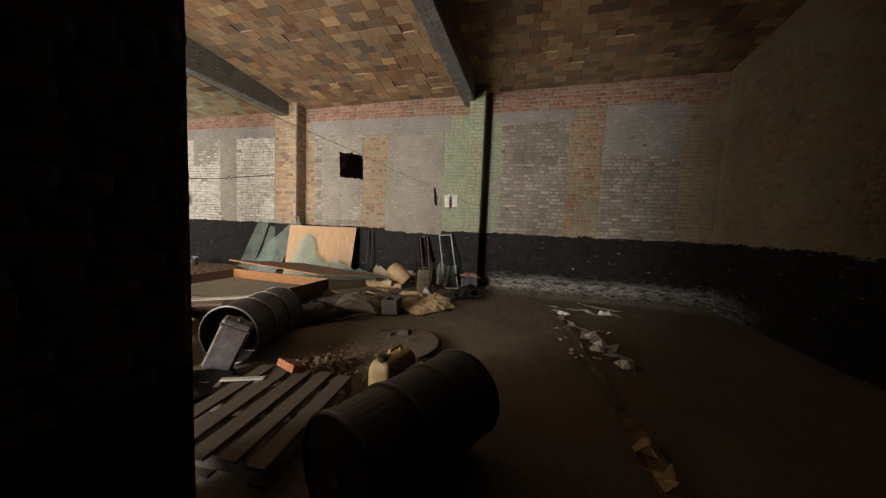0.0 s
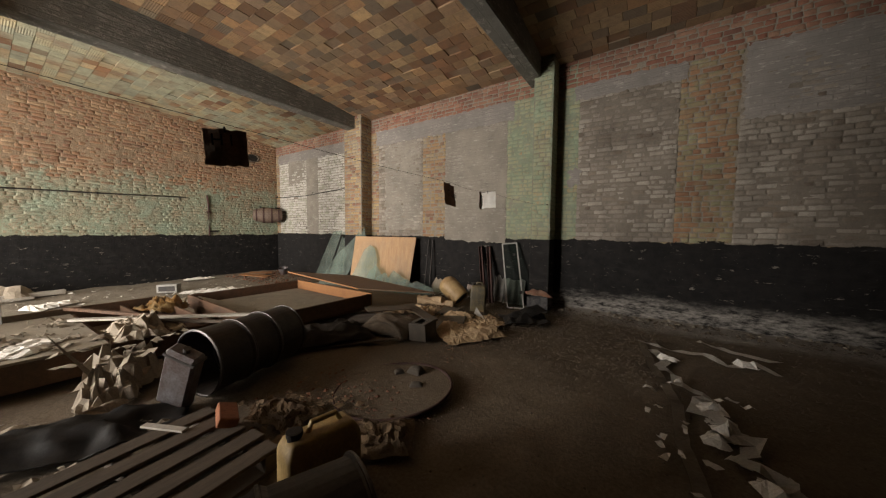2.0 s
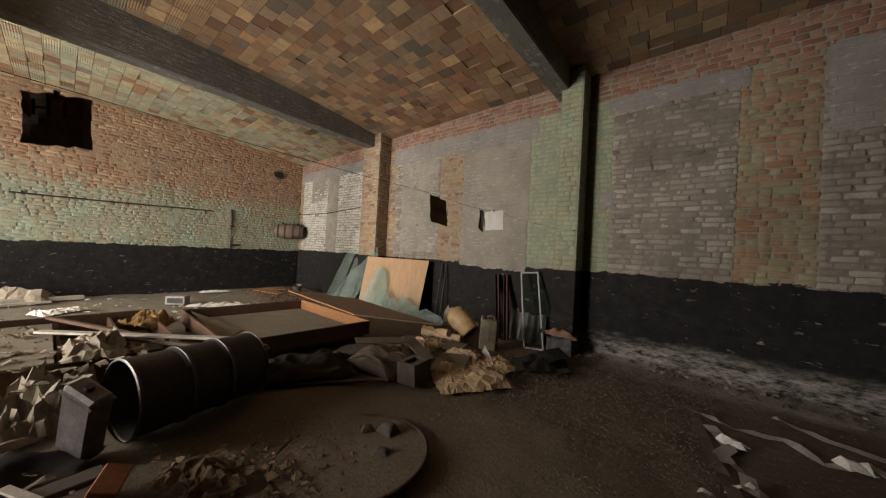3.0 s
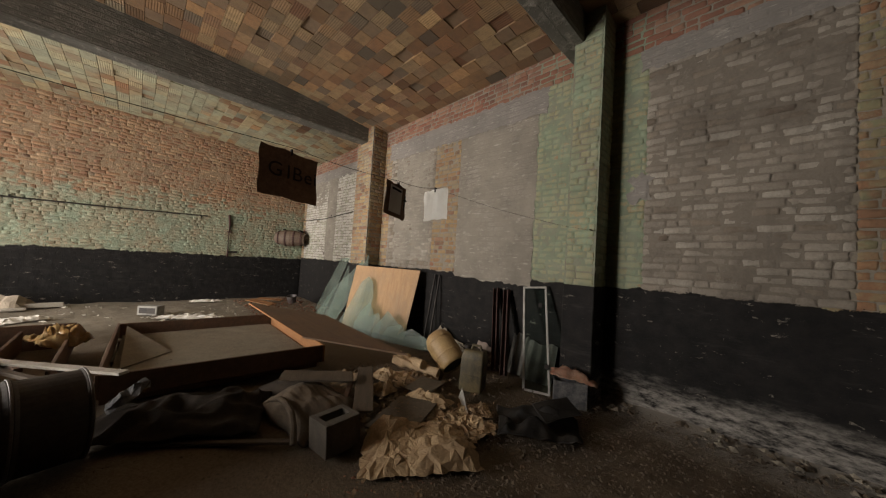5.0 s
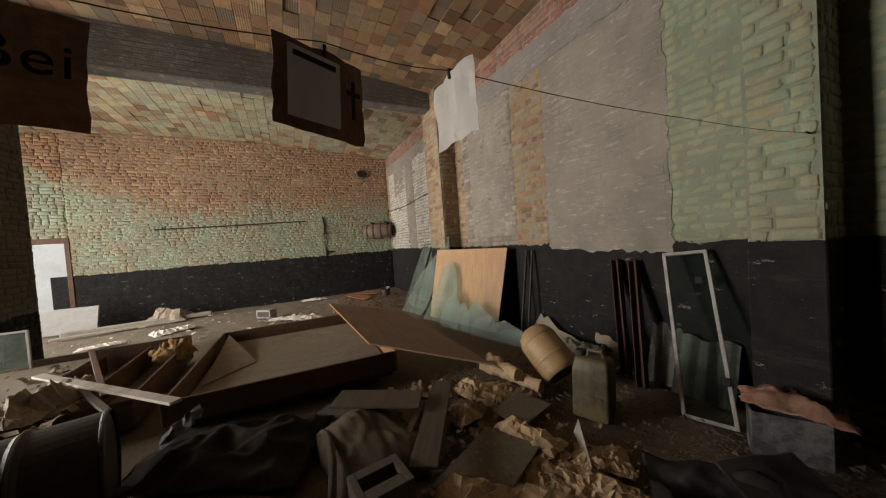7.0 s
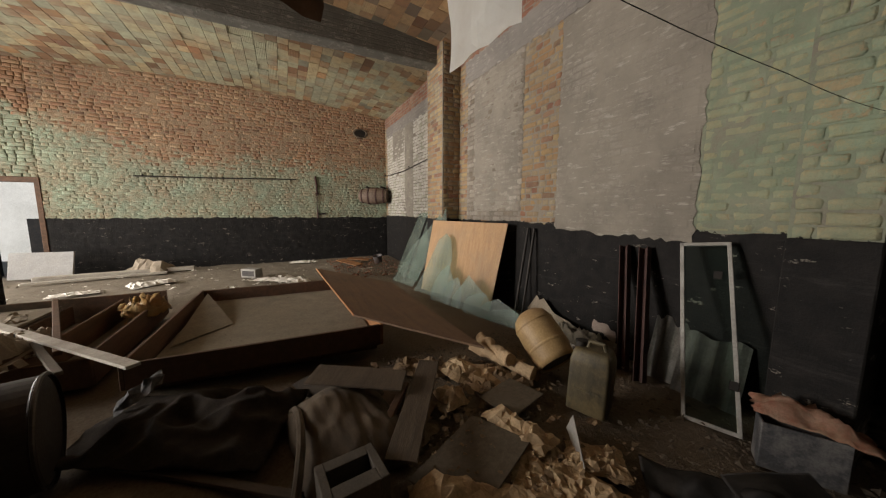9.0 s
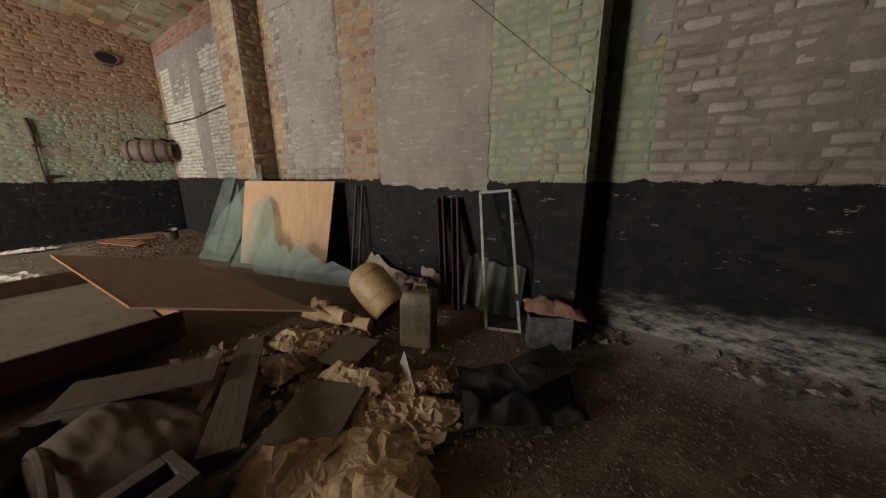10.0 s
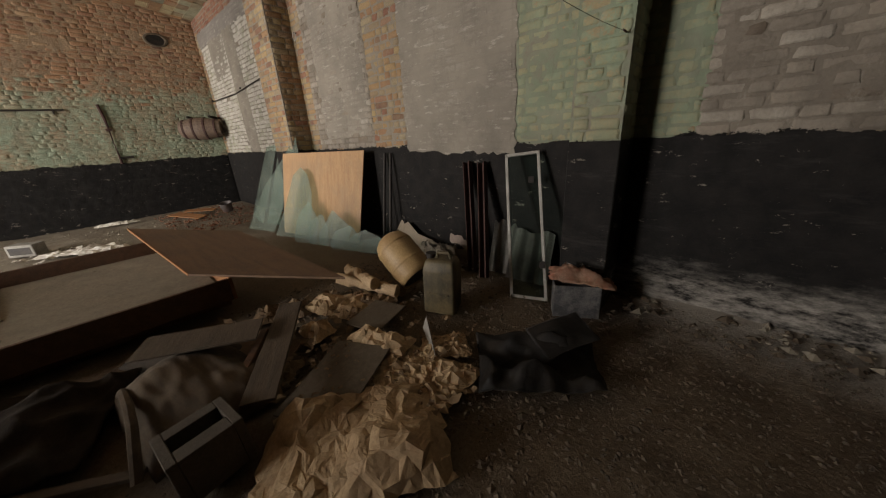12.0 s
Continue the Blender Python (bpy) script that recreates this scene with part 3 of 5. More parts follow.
def make_south_wall():
    bm = bmesh.new()
    ya, yb = SOUTH - 0.4, SOUTH
    x = WEST - 0.4
    for x0, x1, z0, z1, energy in GATES:
        box(bm, x, x0, ya, yb, -0.3, 5.3)
        box(bm, x0, x1, ya, yb, z1, 5.3)
        x = x1
    box(bm, x, EAST + 0.42, ya, yb, -0.3, 5.3)
    return structure("wall_south", bm, brick_east, "plain brick wall with a wide gateway")


make_south_wall()
# unseen wall, added to keep gate light out of the east bay
structure("wall_inner", boxed(PIER2[0] + 0.02, PIER2[1] - 0.02, SOUTH, PIER2[2], -0.2, 5.2), brick_pier_shaded, "unseen wall added behind the pier to block gate light")


def make_side_room():
    """The whitewashed yard beyond the west door."""
    bm = bmesh.new()
    box(bm, WEST - 6.5, WEST - 6.3, -9.0, 3.0, -0.4, 4.0)
    box(bm, WEST - 6.3, WEST - 0.4, 2.8, 3.0, -0.4, 4.0)
    structure("yard_dado", boxed(WEST - 6.3, WEST - 6.27, -3.65, 2.8, -0.1, 1.13), dark_iron, "dark painted foot of the yard wall")
    structure("wall_side", bm, whitewash, "bright whitewashed yard wall beyond the door")


make_side_room()
structure("ground", boxed(-60, 60, -60, 60, -0.6, -0.36), asbestos, "pale bare ground outside")


def make_ceiling():
    """Hollow clay tiles laid in rows between the beams; some are lost."""
    rng = random.Random(5)
    bm = bmesh.new()
    tx, ty = 0.265, 0.2
    ny = int((NORTH - (SOUTH)) / ty)
    for j in range(ny):
        y = NORTH - (j + 1) * ty
        shift = rng.uniform(0, tx)
        x = WEST - shift
        while x < EAST:
            w = tx * rng.uniform(0.85, 1.15)
            x0, x1 = max(x, WEST), min(x + w, EAST)
            x += w
            if x1 - x0 < 0.04 or rng.random() < 0.012:
                continue
            z = ceiling_height((x0 + x1) / 2, y + ty / 2)
            low = rng.choice((0.0, 0.0, 0.001, 0.002, -0.002, 0.004)) - (0.02 if rng.random() < 0.025 else 0)
            tip = rng.uniform(-0.003, 0.003)
            a, b = 0.0, 0.0035
            v = []
            for px, py, k in ((x0 + a, y + a, -1), (x1 - a, y + a, 1), (x1 - a, y + ty - a, 1), (x0 + a, y + ty - a, -1)):
                v.append(bm.verts.new((px, py, ceiling_height(px, py) + 0.022)))
            for px, py, k in ((x0 + b, y + b, -1), (x1 - b, y + b, 1), (x1 - b, y + ty - b, 1), (x0 + b, y + ty - b, -1)):
                v.append(bm.verts.new((px, py, ceiling_height(px, py) - low + k * tip)))
            bm.faces.new((v[4], v[7], v[6], v[5]))
            for q in range(4):
                r = (q + 1) % 4
                bm.faces.new((v[q], v[4 + q], v[4 + r], v[r]))
    for i in range(14):
        xa, xb = WEST - 0.4 + i * 15.3 / 14, WEST - 0.4 + (i + 1) * 15.3 / 14
        vs = []
        for k in range(27):
            y = NORTH + 0.45 - k * 13.4 / 26
            vs.append((bm.verts.new((xa, y, ceiling_height(xa, y) + 0.020)), bm.verts.new((xb, y, ceiling_height(xb, y) + 0.020))))
        for (a, b), (c, d) in zip(vs, vs[1:]):
            bm.faces.new((a, b, d, c))
    return structure("ceiling", bm, clay_tile, "low vaulted ceiling of ribbed hollow clay tiles, some dark or missing")


make_ceiling()
box_roof = boxed(WEST - 0.42, EAST + 0.5, SOUTH - 0.5, NORTH + 0.5, 5.3, 5.5)
structure("roof_slab", box_roof, concrete, "flat roof slab above the tiled ceiling")


def make_beam(name, x0, x1, z):
    bm = boxed(x0, x1, SOUTH, NORTH + 0.02, z, 5.2, 0.02)
    return structure(name, bm, concrete_beam, "dark concrete ceiling beam between the tiled bays")


make_beam("beam_west", BEAM1[0], BEAM1[1], BEAM1[2])
make_beam("beam_east", BEAM2[0], BEAM2[1], BEAM2[2])


def brick_block(x0, x1, z0, z1, rng, proud):
    """One hand-made brick as points and faces, its face towards -y at y = -proud, with slumped, worn edges."""
    us, vs = (0.0, 0.1, 0.5, 0.9, 1.0), (0.0, 0.2, 0.8, 1.0)
    c = rng.uniform(0.005, 0.010)
    lean, tip = rng.uniform(-0.006, 0.006), rng.uniform(-0.004, 0.004)
    pts = []
    for i, u in enumerate(us):
        for j, v in enumerate(vs):
            rim = (i in (0, 4)) + (j in (0, 3))
            sag = rng.uniform(-0.007, 0.007) if rim else rng.uniform(-0.003, 0.003)
            y = -proud + lean * (u - 0.5) + tip * (v - 0.5) + (0.0, 1.0, 1.5)[rim] * c + rng.uniform(-0.0022, 0.0022)
            pts.append((x0 + (x1 - x0) * u + sag, y, z0 + (z1 - z0) * v + rng.uniform(-0.006, 0.006) * (rim > 0)))
    faces = [(4 * i + j, 4 * i + 4 + j, 4 * i + 5 + j, 4 * i + 1 + j) for i in range(4) for j in range(3)]
    ring = [0, 4, 8, 12, 16, 17, 18, 19, 15, 11, 7, 3, 2, 1]
    k = len(pts)
    pts += [(pts[r][0], 0.03, pts[r][2]) for r in ring]
    for q in range(14):
        r = (q + 1) % 14
        faces.append((ring[r], ring[q], k + q, k + r))
    return pts, faces


def brick_field(x0, x1, z0, z1, length, course, joint, seed, proud=0.024, header=0.4, gaps=0.004):
    """All bricks of a rectangle as (points, faces), laid in courses from z0 up; x along the wall."""
    rng = random.Random(seed)
    out = []
    z = z0
    row = 0
    while z < z1 - 0.02:
        zt = min(z + course - joint, z1)
        x = x0 - (length * 0.5 if row % 2 else 0.0) - rng.uniform(0, 0.03)
        while x < x1:
            w = length * (0.5 if rng.random() < header else 1.0) * rng.uniform(0.86, 1.14)
            a, b = max(x, x0), min(x + w - joint, x1)
            x += w
            if b - a < 0.035 or rng.random() < gaps:
                continue
            dz = rng.uniform(-0.004, 0.004) + 0.006 * noise.noise(Vector((a * 1.7, row * 0.3, seed)))
            out.append(brick_block(a, b, z + dz, zt + dz, rng, proud + rng.uniform(-0.2, 0.15) * (proud - 0.009)))
        z += course
        row += 1
    return out


def joined(blocks):
    verts, faces = [], []
    for v, f in blocks:
        k = len(verts)
        verts += v
        faces += [tuple(i + k for i in q) for q in f]
    return verts, faces


def lay(blocks, material, wall, m, singles=None):
    """Bricks onto a wall: those within singles (x0, x1, z0, z1) as pieces of their own, the rest joined."""
    rest = []
    count = 0
    for v, f in blocks:
        cx, cz = (v[0][0] + v[19][0]) / 2, (v[0][2] + v[19][2]) / 2
        if singles and singles[0] < cx < singles[1] and singles[2] < cz < singles[3]:
            me = bpy.data.meshes.new("brick")
            me.from_pydata([(a - cx, b, c - cz) for a, b, c in v], [], f)
            me.shade_smooth()
            me.materials.append(material)
            ob = new("brick", me)
            ob.matrix_world = m @ Matrix.Translation((cx, 0, cz))
            ob.parent = wall
            ob.matrix_parent_inverse = wall.matrix_world.inverted()
            count += 1
        else:
            rest.append((v, f))
    if rest:
        me = bpy.data.meshes.new("bricks")
        v, f = joined(rest)
        me.from_pydata(v, [], f)
        me.shade_smooth()
        me.materials.append(material)
        ob = new("bricks", me)
        ob.matrix_world = m
        ob.parent = wall
        ob.matrix_parent_inverse = wall.matrix_world.inverted()
        ob["kind"] = "stuff"
    return count


def panel_on(wall, name, x0, x1, z0, z1, material, seed, m, thick=0.03, ragged=0.02, lumps=0.0):
    """A plaster skin or lintel on the wall with uneven edges and a slightly wavy face."""
    rng = random.Random(seed)
    bm = bmesh.new()
    nx, nz = max(4, int((x1 - x0) / 0.05)), max(3, int((z1 - z0) / 0.05))
    grid = []
    for i in range(nx + 1):
        row = []
        for j in range(nz + 1):
            x, z = x0 + (x1 - x0) * i / nx, z0 + (z1 - z0) * j / nz
            rim = i in (0, nx) or j in (0, nz)
            p = Vector((x, z, seed * 3.3))
            y = -thick - 0.006 * noise.noise(p * 2.2) - 0.004 * noise.noise(p * 6) - lumps * noise.noise(p * 11)
            if rim:
                x += rng.uniform(-ragged, ragged) * (i in (0, nx))
                z += rng.uniform(-ragged, ragged) * (j in (0, nz))
                y += 0.008
            row.append(bm.verts.new((x, y, z)))
        grid.append(row)
    for i in range(nx):
        for j in range(nz):
            bm.faces.new((grid[i][j], grid[i + 1][j], grid[i + 1][j + 1], grid[i][j + 1]))
    edges = [e for e in bm.edges if e.is_boundary]
    ext = bmesh.ops.extrude_edge_only(bm, edges=edges)
    for v in ext["geom"]:
        if isinstance(v, bmesh.types.BMVert):
            v.co.y = 0.02
    ob = part(name, bm, material, wall, smooth=False)
    ob.matrix_world = m
    return ob


NM = Matrix.Translation((0, NORTH, 0))
# pilasters
def pilaster(name, x0, x1, y0, material, seed, label):
    core = structure(name, boxed(x0 - 0.017, x1 + 0.017, y0 - 0.017, NORTH - 0.02, -0.2, 4.6), mortar, label)
    skin = part("tar_skin", boxed(x0 - 0.024, x1 + 0.024, y0 - 0.024, NORTH - 0.025, -0.1, 1.3, 0.008), brick_east, core)
    lay(brick_field(x0, x1, 1.3, 4.55, 0.235, 0.079, 0.010, seed), material, core, Matrix.Translation((0, y0, 0)), (x0, x1, 1.3, 3.0) if name == "pilaster_east" else None)
    lay(brick_field(0.0, NORTH - y0, 1.3, 4.55, 0.235, 0.079, 0.010, seed + 1), material, core, Matrix.Translation((x1, y0, 0)) @ pose(0, 0, 0, 0, 0, 90))
    lay(brick_field(0.0, NORTH - y0, 1.3, 4.55, 0.235, 0.079, 0.010, seed + 2), material, core, Matrix.Translation((x0, NORTH, 0)) @ pose(0, 0, 0, 0, 0, -90))
    return core


def free_pier(name, x0, x1, y0, y1, seed, label):
    core = structure(name, boxed(x0 - 0.011, x1 + 0.011, y0 - 0.011, y1 + 0.011, -0.2, 4.9), mortar_pier_shaded, label)
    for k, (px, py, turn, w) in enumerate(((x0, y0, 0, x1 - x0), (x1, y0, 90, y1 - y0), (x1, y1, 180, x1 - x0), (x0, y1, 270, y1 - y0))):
        lay(brick_field(0.0, w, 0.0, 4.9, 0.235, 0.079, 0.008, seed + k, 0.023), brick_pier_shaded, core, pose(px, py, 0, 0, 0, turn), (-1, 2, 0.0, 3.1) if k in (1, 2) else None)
    return core


pilaster("pilaster_west", -6.62, -5.98, 7.05, brick_orange, 31, "shallow brick pilaster under the beam")
pilaster("pilaster_east", -1.38, -1.07, 7.06, brick_green, 41, "green-painted brick pilaster under the beam")
free_pier("pier_west", PIER1[0], PIER1[1], PIER1[2], PIER1[3], 51, "square brick pier with worn edges")
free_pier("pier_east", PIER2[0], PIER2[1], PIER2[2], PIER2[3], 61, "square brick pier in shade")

# north wall: brick fields between the blocked windows
B = dict(length=0.235, course=0.079, joint=0.010, header=0.6)
BW = dict(length=0.235, course=0.079, joint=0.010, header=0.6)
S = dict(length=0.225, course=0.077, joint=0.009)
lay(brick_field(WEST, -6.6, 4.0, 4.5, seed=1, **B), brick_red, wall_north, NM)
lay(brick_field(-6.0, -1.38, 4.05, 4.62, seed=2, **B), brick_red, wall_north, NM)
lay(brick_field(-1.07, EAST, 4.05, 4.72, seed=3, **B), brick_red, wall_north, NM)
for k, (x0, x1, mat, single) in enumerate(((WEST, -10.55, brick_orange, None), (-7.0, -6.6, brick_orange, None), (-6.0, -5.68, brick_orange, None), (-4.2, -3.55, brick_orange, (-4.2, -3.5, 1.3, 3.4)), (-2.03, -1.36, brick_green, (-2.1, -1.3, 1.3, 2.6)), (-1.07, -0.68, brick_green, (-1.1, -0.6, 1.3, 2.6)), (0.77, 1.47, brick_east, None), (2.93, EAST, brick_east, None))):
    lay(brick_field(x0, x1, 1.3, 4.04 if mat is not brick_red else 4.0, seed=10 + k, **B), mat, wall_north, NM, single)
panel_on(wall_north, "tar_skin", WEST, EAST, -0.1, 1.3, brick_east, 15, NM, 0.024, 0.0)
lay(brick_field(-8.35, -7.0, 1.3, 3.72, seed=21, proud=0.029, **S), brick_white, wall_north, NM)
lay(brick_field(-10.55, -8.95, 1.3, 3.72, seed=22, proud=0.029, **S), brick_white, wall_north, NM)
lay(brick_field(-5.68, -4.2, 1.3, 3.7, seed=23, proud=0.029, **S), brick_grey, wall_north, NM)
lay(brick_field(-0.68, 0.77, 1.3, 3.84, seed=24, proud=0.029, **S), brick_grey, wall_north, NM)
lay(brick_field(1.47, 2.93, 1.3, 3.84, seed=25, proud=0.029, **S), brick_grey, wall_north, NM)
panel_on(wall_north, "plaster_skin", -8.97, -8.33, 1.32, 3.75, plaster, 1, NM, 0.031)
panel_on(wall_north, "plaster_skin", -10.0, -8.97, 2.9, 3.75, plaster, 2, NM, 0.031)
panel_on(wall_north, "lintel", -10.6, -6.98, 3.68, 3.99, concrete, 3, NM, 0.036)
panel_on(wall_north, "lintel", -5.75, -1.9, 3.68, 4.06, concrete, 4, NM, 0.036)
panel_on(wall_north, "plaster_skin", -5.45, -4.25, 1.45, 3.68, plaster, 5, NM, 0.031)
panel_on(wall_north, "plaster_skin", -3.55, -2.04, 1.2, 3.68, plaster, 6, NM, 0.031)
panel_on(wall_north, "lintel", -0.75, 0.85, 3.80, 4.06, concrete, 7, NM, 0.036)
panel_on(wall_north, "plaster_skin", 1.5, 2.95, 3.05, 4.1, concrete, 8, NM, 0.031)

panel_on(wall_north, "plaster_skin", -0.82, -0.62, 2.28, 2.6, concrete, 9, NM, 0.034, 0.05)

panel_on(wall_north, "bare_plaster", -3.72, -2.6, -0.05, 0.30, bare_plaster, 16, NM, 0.021, 0.03, 0.008)
panel_on(wall_north, "bare_plaster", -3.4, -2.95, 0.25, 0.44, bare_plaster, 17, NM, 0.020, 0.03, 0.008)

# mortar and lime smeared over the courses, so that many joints are filled
for k, (x0, x1, z1, mat, thick) in enumerate(((-8.35, -7.0, 3.7, mortar_grey, 0.019), (-10.5, -8.97, 2.9, mortar_grey, 0.019), (-5.66, -4.22, 3.68, mortar_grey, 0.020), (-0.66, 0.75, 3.8, mortar_grey, 0.0255), (1.49, 2.91, 3.8, mortar_grey, 0.0245), (-2.03, -1.4, 4.0, mortar, 0.0215), (-1.05, -0.68, 4.0, mortar, 0.0215), (-4.19, -3.56, 4.0, mortar, 0.019))):
    panel_on(wall_north, "mortar_smear", x0, x1, 1.29, z1, mat, 90 + k, NM, thick, 0.01, 0.005)

# west wall
WM = pose(WEST, DOOR_Y1, 0, 0, 0, 90)
panel_on(wall_west, "tar_skin", 0.0, NORTH - DOOR_Y1 - 0.02, -0.1, 1.27, mortar_west, 98, WM, 0.031, 0.0, 0.004)
lay(brick_field(0.0, NORTH - DOOR_Y1, 1.24, 4.75, seed=71, proud=0.033, **BW), brick_west, wall_west, WM)
lay(brick_field(SOUTH - DOOR_Y1, DOOR_Y0 - DOOR_Y1, 0.0, 4.75, seed=72, proud=0.033, **BW), brick_west, wall_west, WM)
lay(brick_field(DOOR_Y0 - DOOR_Y1, 0.0, 2.14, 4.75, seed=73, proud=0.033, **BW), brick_west, wall_west, WM)
panel_on(wall_west, "mortar_smear", 0.02, NORTH - DOOR_Y1 - 0.05, 1.2, 4.7, mortar_west, 99, WM, 0.0288, 0.0, 0.006)
EM = pose(EAST, NORTH, 0, 0, 0, -90)
lay(brick_field(0.0, 7.0, 0.0, 4.9, seed=81, **B), brick_east, wall_east, EM)

# ---------------------------------------------------------------- fittings on the walls


def make_door_frame():
    y0, y1, x = DOOR_Y0, DOOR_Y1, WEST
    door = thing("door_frame", "dark wooden door frame round the bright open doorway", "door frame", pose(x, (y0 + y1) / 2, 0))
    h = (y1 - y0) / 2
    part("jamb", boxed(-0.12, 0.04, h - 0.09, h, 0, 2.12, 0.006), wood_brown, door)
    part("jamb", boxed(-0.12, 0.04, -h, -h + 0.09, 0, 2.12, 0.006), wood_brown, door)
    part("head", boxed(-0.12, 0.045, -h, h, 2.03, 2.14, 0.006), wood_brown, door)
    leaf = thing("door_leaf", "dark brown panelled door leaf swung open against the wall", "door", pose(x + 0.07, -2.75, 0))
    part("slab", boxed(0.0, 0.045, 0.0, 1.05, 0.02, 2.14, 0.006), door_paint, leaf)
    part("panel", boxed(0.045, 0.06, 0.14, 0.9, 1.15, 1.98, 0.006), door_paint, leaf)
    part("panel", boxed(0.045, 0.06, 0.14, 0.9, 0.2, 1.0, 0.006), door_paint, leaf)
    part("handle", rod([(0.045, 0.95, 1.03), (0.10, 0.95, 1.03), (0.10, 0.83, 1.02)], 0.012), alu, leaf, "worn metal lever handle")


make_door_frame()


def make_wall_fittings():
    rail = thing("wall_rod", "thin dark iron rod fixed along the brick wall", "rod", pose(WEST, 3.0, 2.28))
    part("bar", rod([(0.05, -1.76, -0.03), (0.055, 0.0, 0.0), (0.05, 1.75, 0.05)], 0.016), dark_iron, rail)
    for y in (-1.6, 0.0, 1.6):
        part("bracket", boxed(-0.03, 0.06, y - 0.012, y + 0.012, -0.03, 0.03, 0.003), dark_iron, rail)
    pipe = thing("wall_pipe", "short upright pipe stub on the brick wall", "pipe", pose(WEST, 5.28, 1.22))
    part("tube", rod([(0.06, 0.0, 0.0), (0.06, 0.0, 0.95), (0.06, -0.03, 1.22)], 0.028), rust, pipe)
    part("branch", rod([(0.06, 0.0, 0.12), (0.07, 0.24, 0.14)], 0.026), dark_iron, pipe)
    part("clamp", boxed(-0.03, 0.095, -0.05, 0.05, 0.7, 0.74, 0.004), rust, pipe)
    wire = thing("wall_cable", "dark cable stretched across the bricked-up windows", "cable", pose(-9.0, NORTH, 2.55))
    part("strand", rod([(-1.75, -0.05, 0.0), (0.0, -0.045, -0.02), (2.0, -0.05, 0.1)], 0.012), dark_iron, wire)
    for x in (-1.7, 0.4, 1.95):
        part("staple", boxed(x - 0.01, x + 0.01, -0.065, 0.03, 0.0 if x < 0 else 0.02 + 0.035 * max(0, x), 0.05 + 0.035 * max(0, x), 0.003), dark_iron, wire)
    hook = thing("wall_hook", "small metal ring bolt in the brick wall", "hook", pose(-5.83, NORTH, 2.95))
    part("ring", rod([(0.05 * math.cos(a), -0.06, 0.05 * math.sin(a)) for a in (k * math.pi / 6 for k in range(13))], 0.008, 6), alu, hook)
    part("bolt", rod([(0.0, 0.0, 0.05), (0.0, -0.07, 0.05)], 0.009, 6), rust, hook)


make_wall_fittings()


def make_wall_barrel():
    """A small hooped barrel fixed to the west wall beside the corner."""
    b = thing("wall_barrel", "brown hooped wooden barrel held across the corner of the walls", "barrel", look((-10.66, 6.51, 1.9), (-10.2, 7.29, 1.9)) @ pose(0, 0, 0, 180, 0, 0))
    prof = [(0.17, 0.02), (0.205, 0.1), (0.245, 0.28), (0.26, 0.45), (0.245, 0.62), (0.205, 0.8), (0.175, 0.88), (0.15, 0.88), (0.145, 0.84)]
    part("shell", turned(prof, 22), barrel_wood, b, smooth=False)
    for z, r in ((0.12, 0.217), (0.33, 0.257), (0.57, 0.257), (0.78, 0.217)):
        part("hoop", turned([(r - 0.01, z - 0.022), (r + 0.006, z - 0.02), (r + 0.006, z + 0.02), (r - 0.01, z + 0.022)], 22, False), rust, b)
    for z in (0.22, 0.68):
        part("bracket", boxed(-0.62, 0.02, -0.30, -0.25, z - 0.02, z + 0.02, 0.004), dark_iron, b)


make_wall_barrel()


def make_holes():
    # shallow dishes whose dark colour stands in for shade in broken holes
    for y, z, w, h in ((6.57, 3.80, 0.36, 0.2), (0.7, 3.98, 0.55, 0.12)):
        rng = random.Random(int(y * 10))
        bm = bmesh.new()
        pts = [(w / 2 * (1 + rng.uniform(-0.25, 0.2)) * math.cos(a), h / 2 * (1 + rng.uniform(-0.25, 0.2)) * math.sin(a)) for a in (k * math.pi / 6 for k in range(12))]
        outer = [bm.verts.new((0.026, px, pz)) for px, pz in pts]
        inner = [bm.verts.new((0.012, px * 0.8, pz * 0.8)) for px, pz in pts]
        back = [bm.verts.new((0.0, px * 1.1, pz * 1.1)) for px, pz in pts]
        for i in range(12):
            j = (i + 1) % 12
            bm.faces.new((outer[i], outer[j], inner[j], inner[i]))
            bm.faces.new((back[i], back[j], outer[j], outer[i]))
        bm.faces.new(inner)
        ob = part("hole_shade", bm, dark_iron, wall_west)
        ob.matrix_world = pose(WEST, y, z)


make_holes()

# ---------------------------------------------------------------- line with hung cards


def make_line():
    pts = []
    anchors = [(-1.40, 0.83, 2.05), (-1.217, 1.94, 1.955), (-1.16, 3.825, 1.925), (-1.08, 4.332, 1.884), (-1.16, 4.67, 1.925), (-1.11, 5.8, 1.89), (-1.09, 7.0, 1.93)]
    for a, b in zip(anchors, anchors[1:]):
        for k in range(6):
            f = k / 6
            sag = -0.012 * math.sin(math.pi * f)
            pts.append(tuple(p + (q - p) * f for p, q in zip(a, b))[:2] + (a[2] + (b[2] - a[2]) * f + sag,))
    pts.append(anchors[-1])
    line = thing("hanging_line", "thin dark wire strung from the pier to the pilaster", "wire", pose(-1.40, 0.83, 2.05))
    off = Vector((-1.40, 0.83, 2.05))
    part("strand", rod([Vector(p) - off for p in pts], 0.0012, 6), dark_iron, line)
    part("nail", rod([(0.0, -0.03, 0.0), (0.02, 0.05, 0.0)], 0.006, 6), rust, line)
    part("nail", rod([Vector((-1.09, 7.03, 1.93)) - off, Vector((-1.09, 6.95, 1.93)) - off], 0.006, 6), rust, line)


make_line()


def text_part(words, size, parent, m, material, name="lettering"):
    cu = bpy.data.curves.new(name, "FONT")
    cu.body, cu.size, cu.extrude = words, size, 0.0006
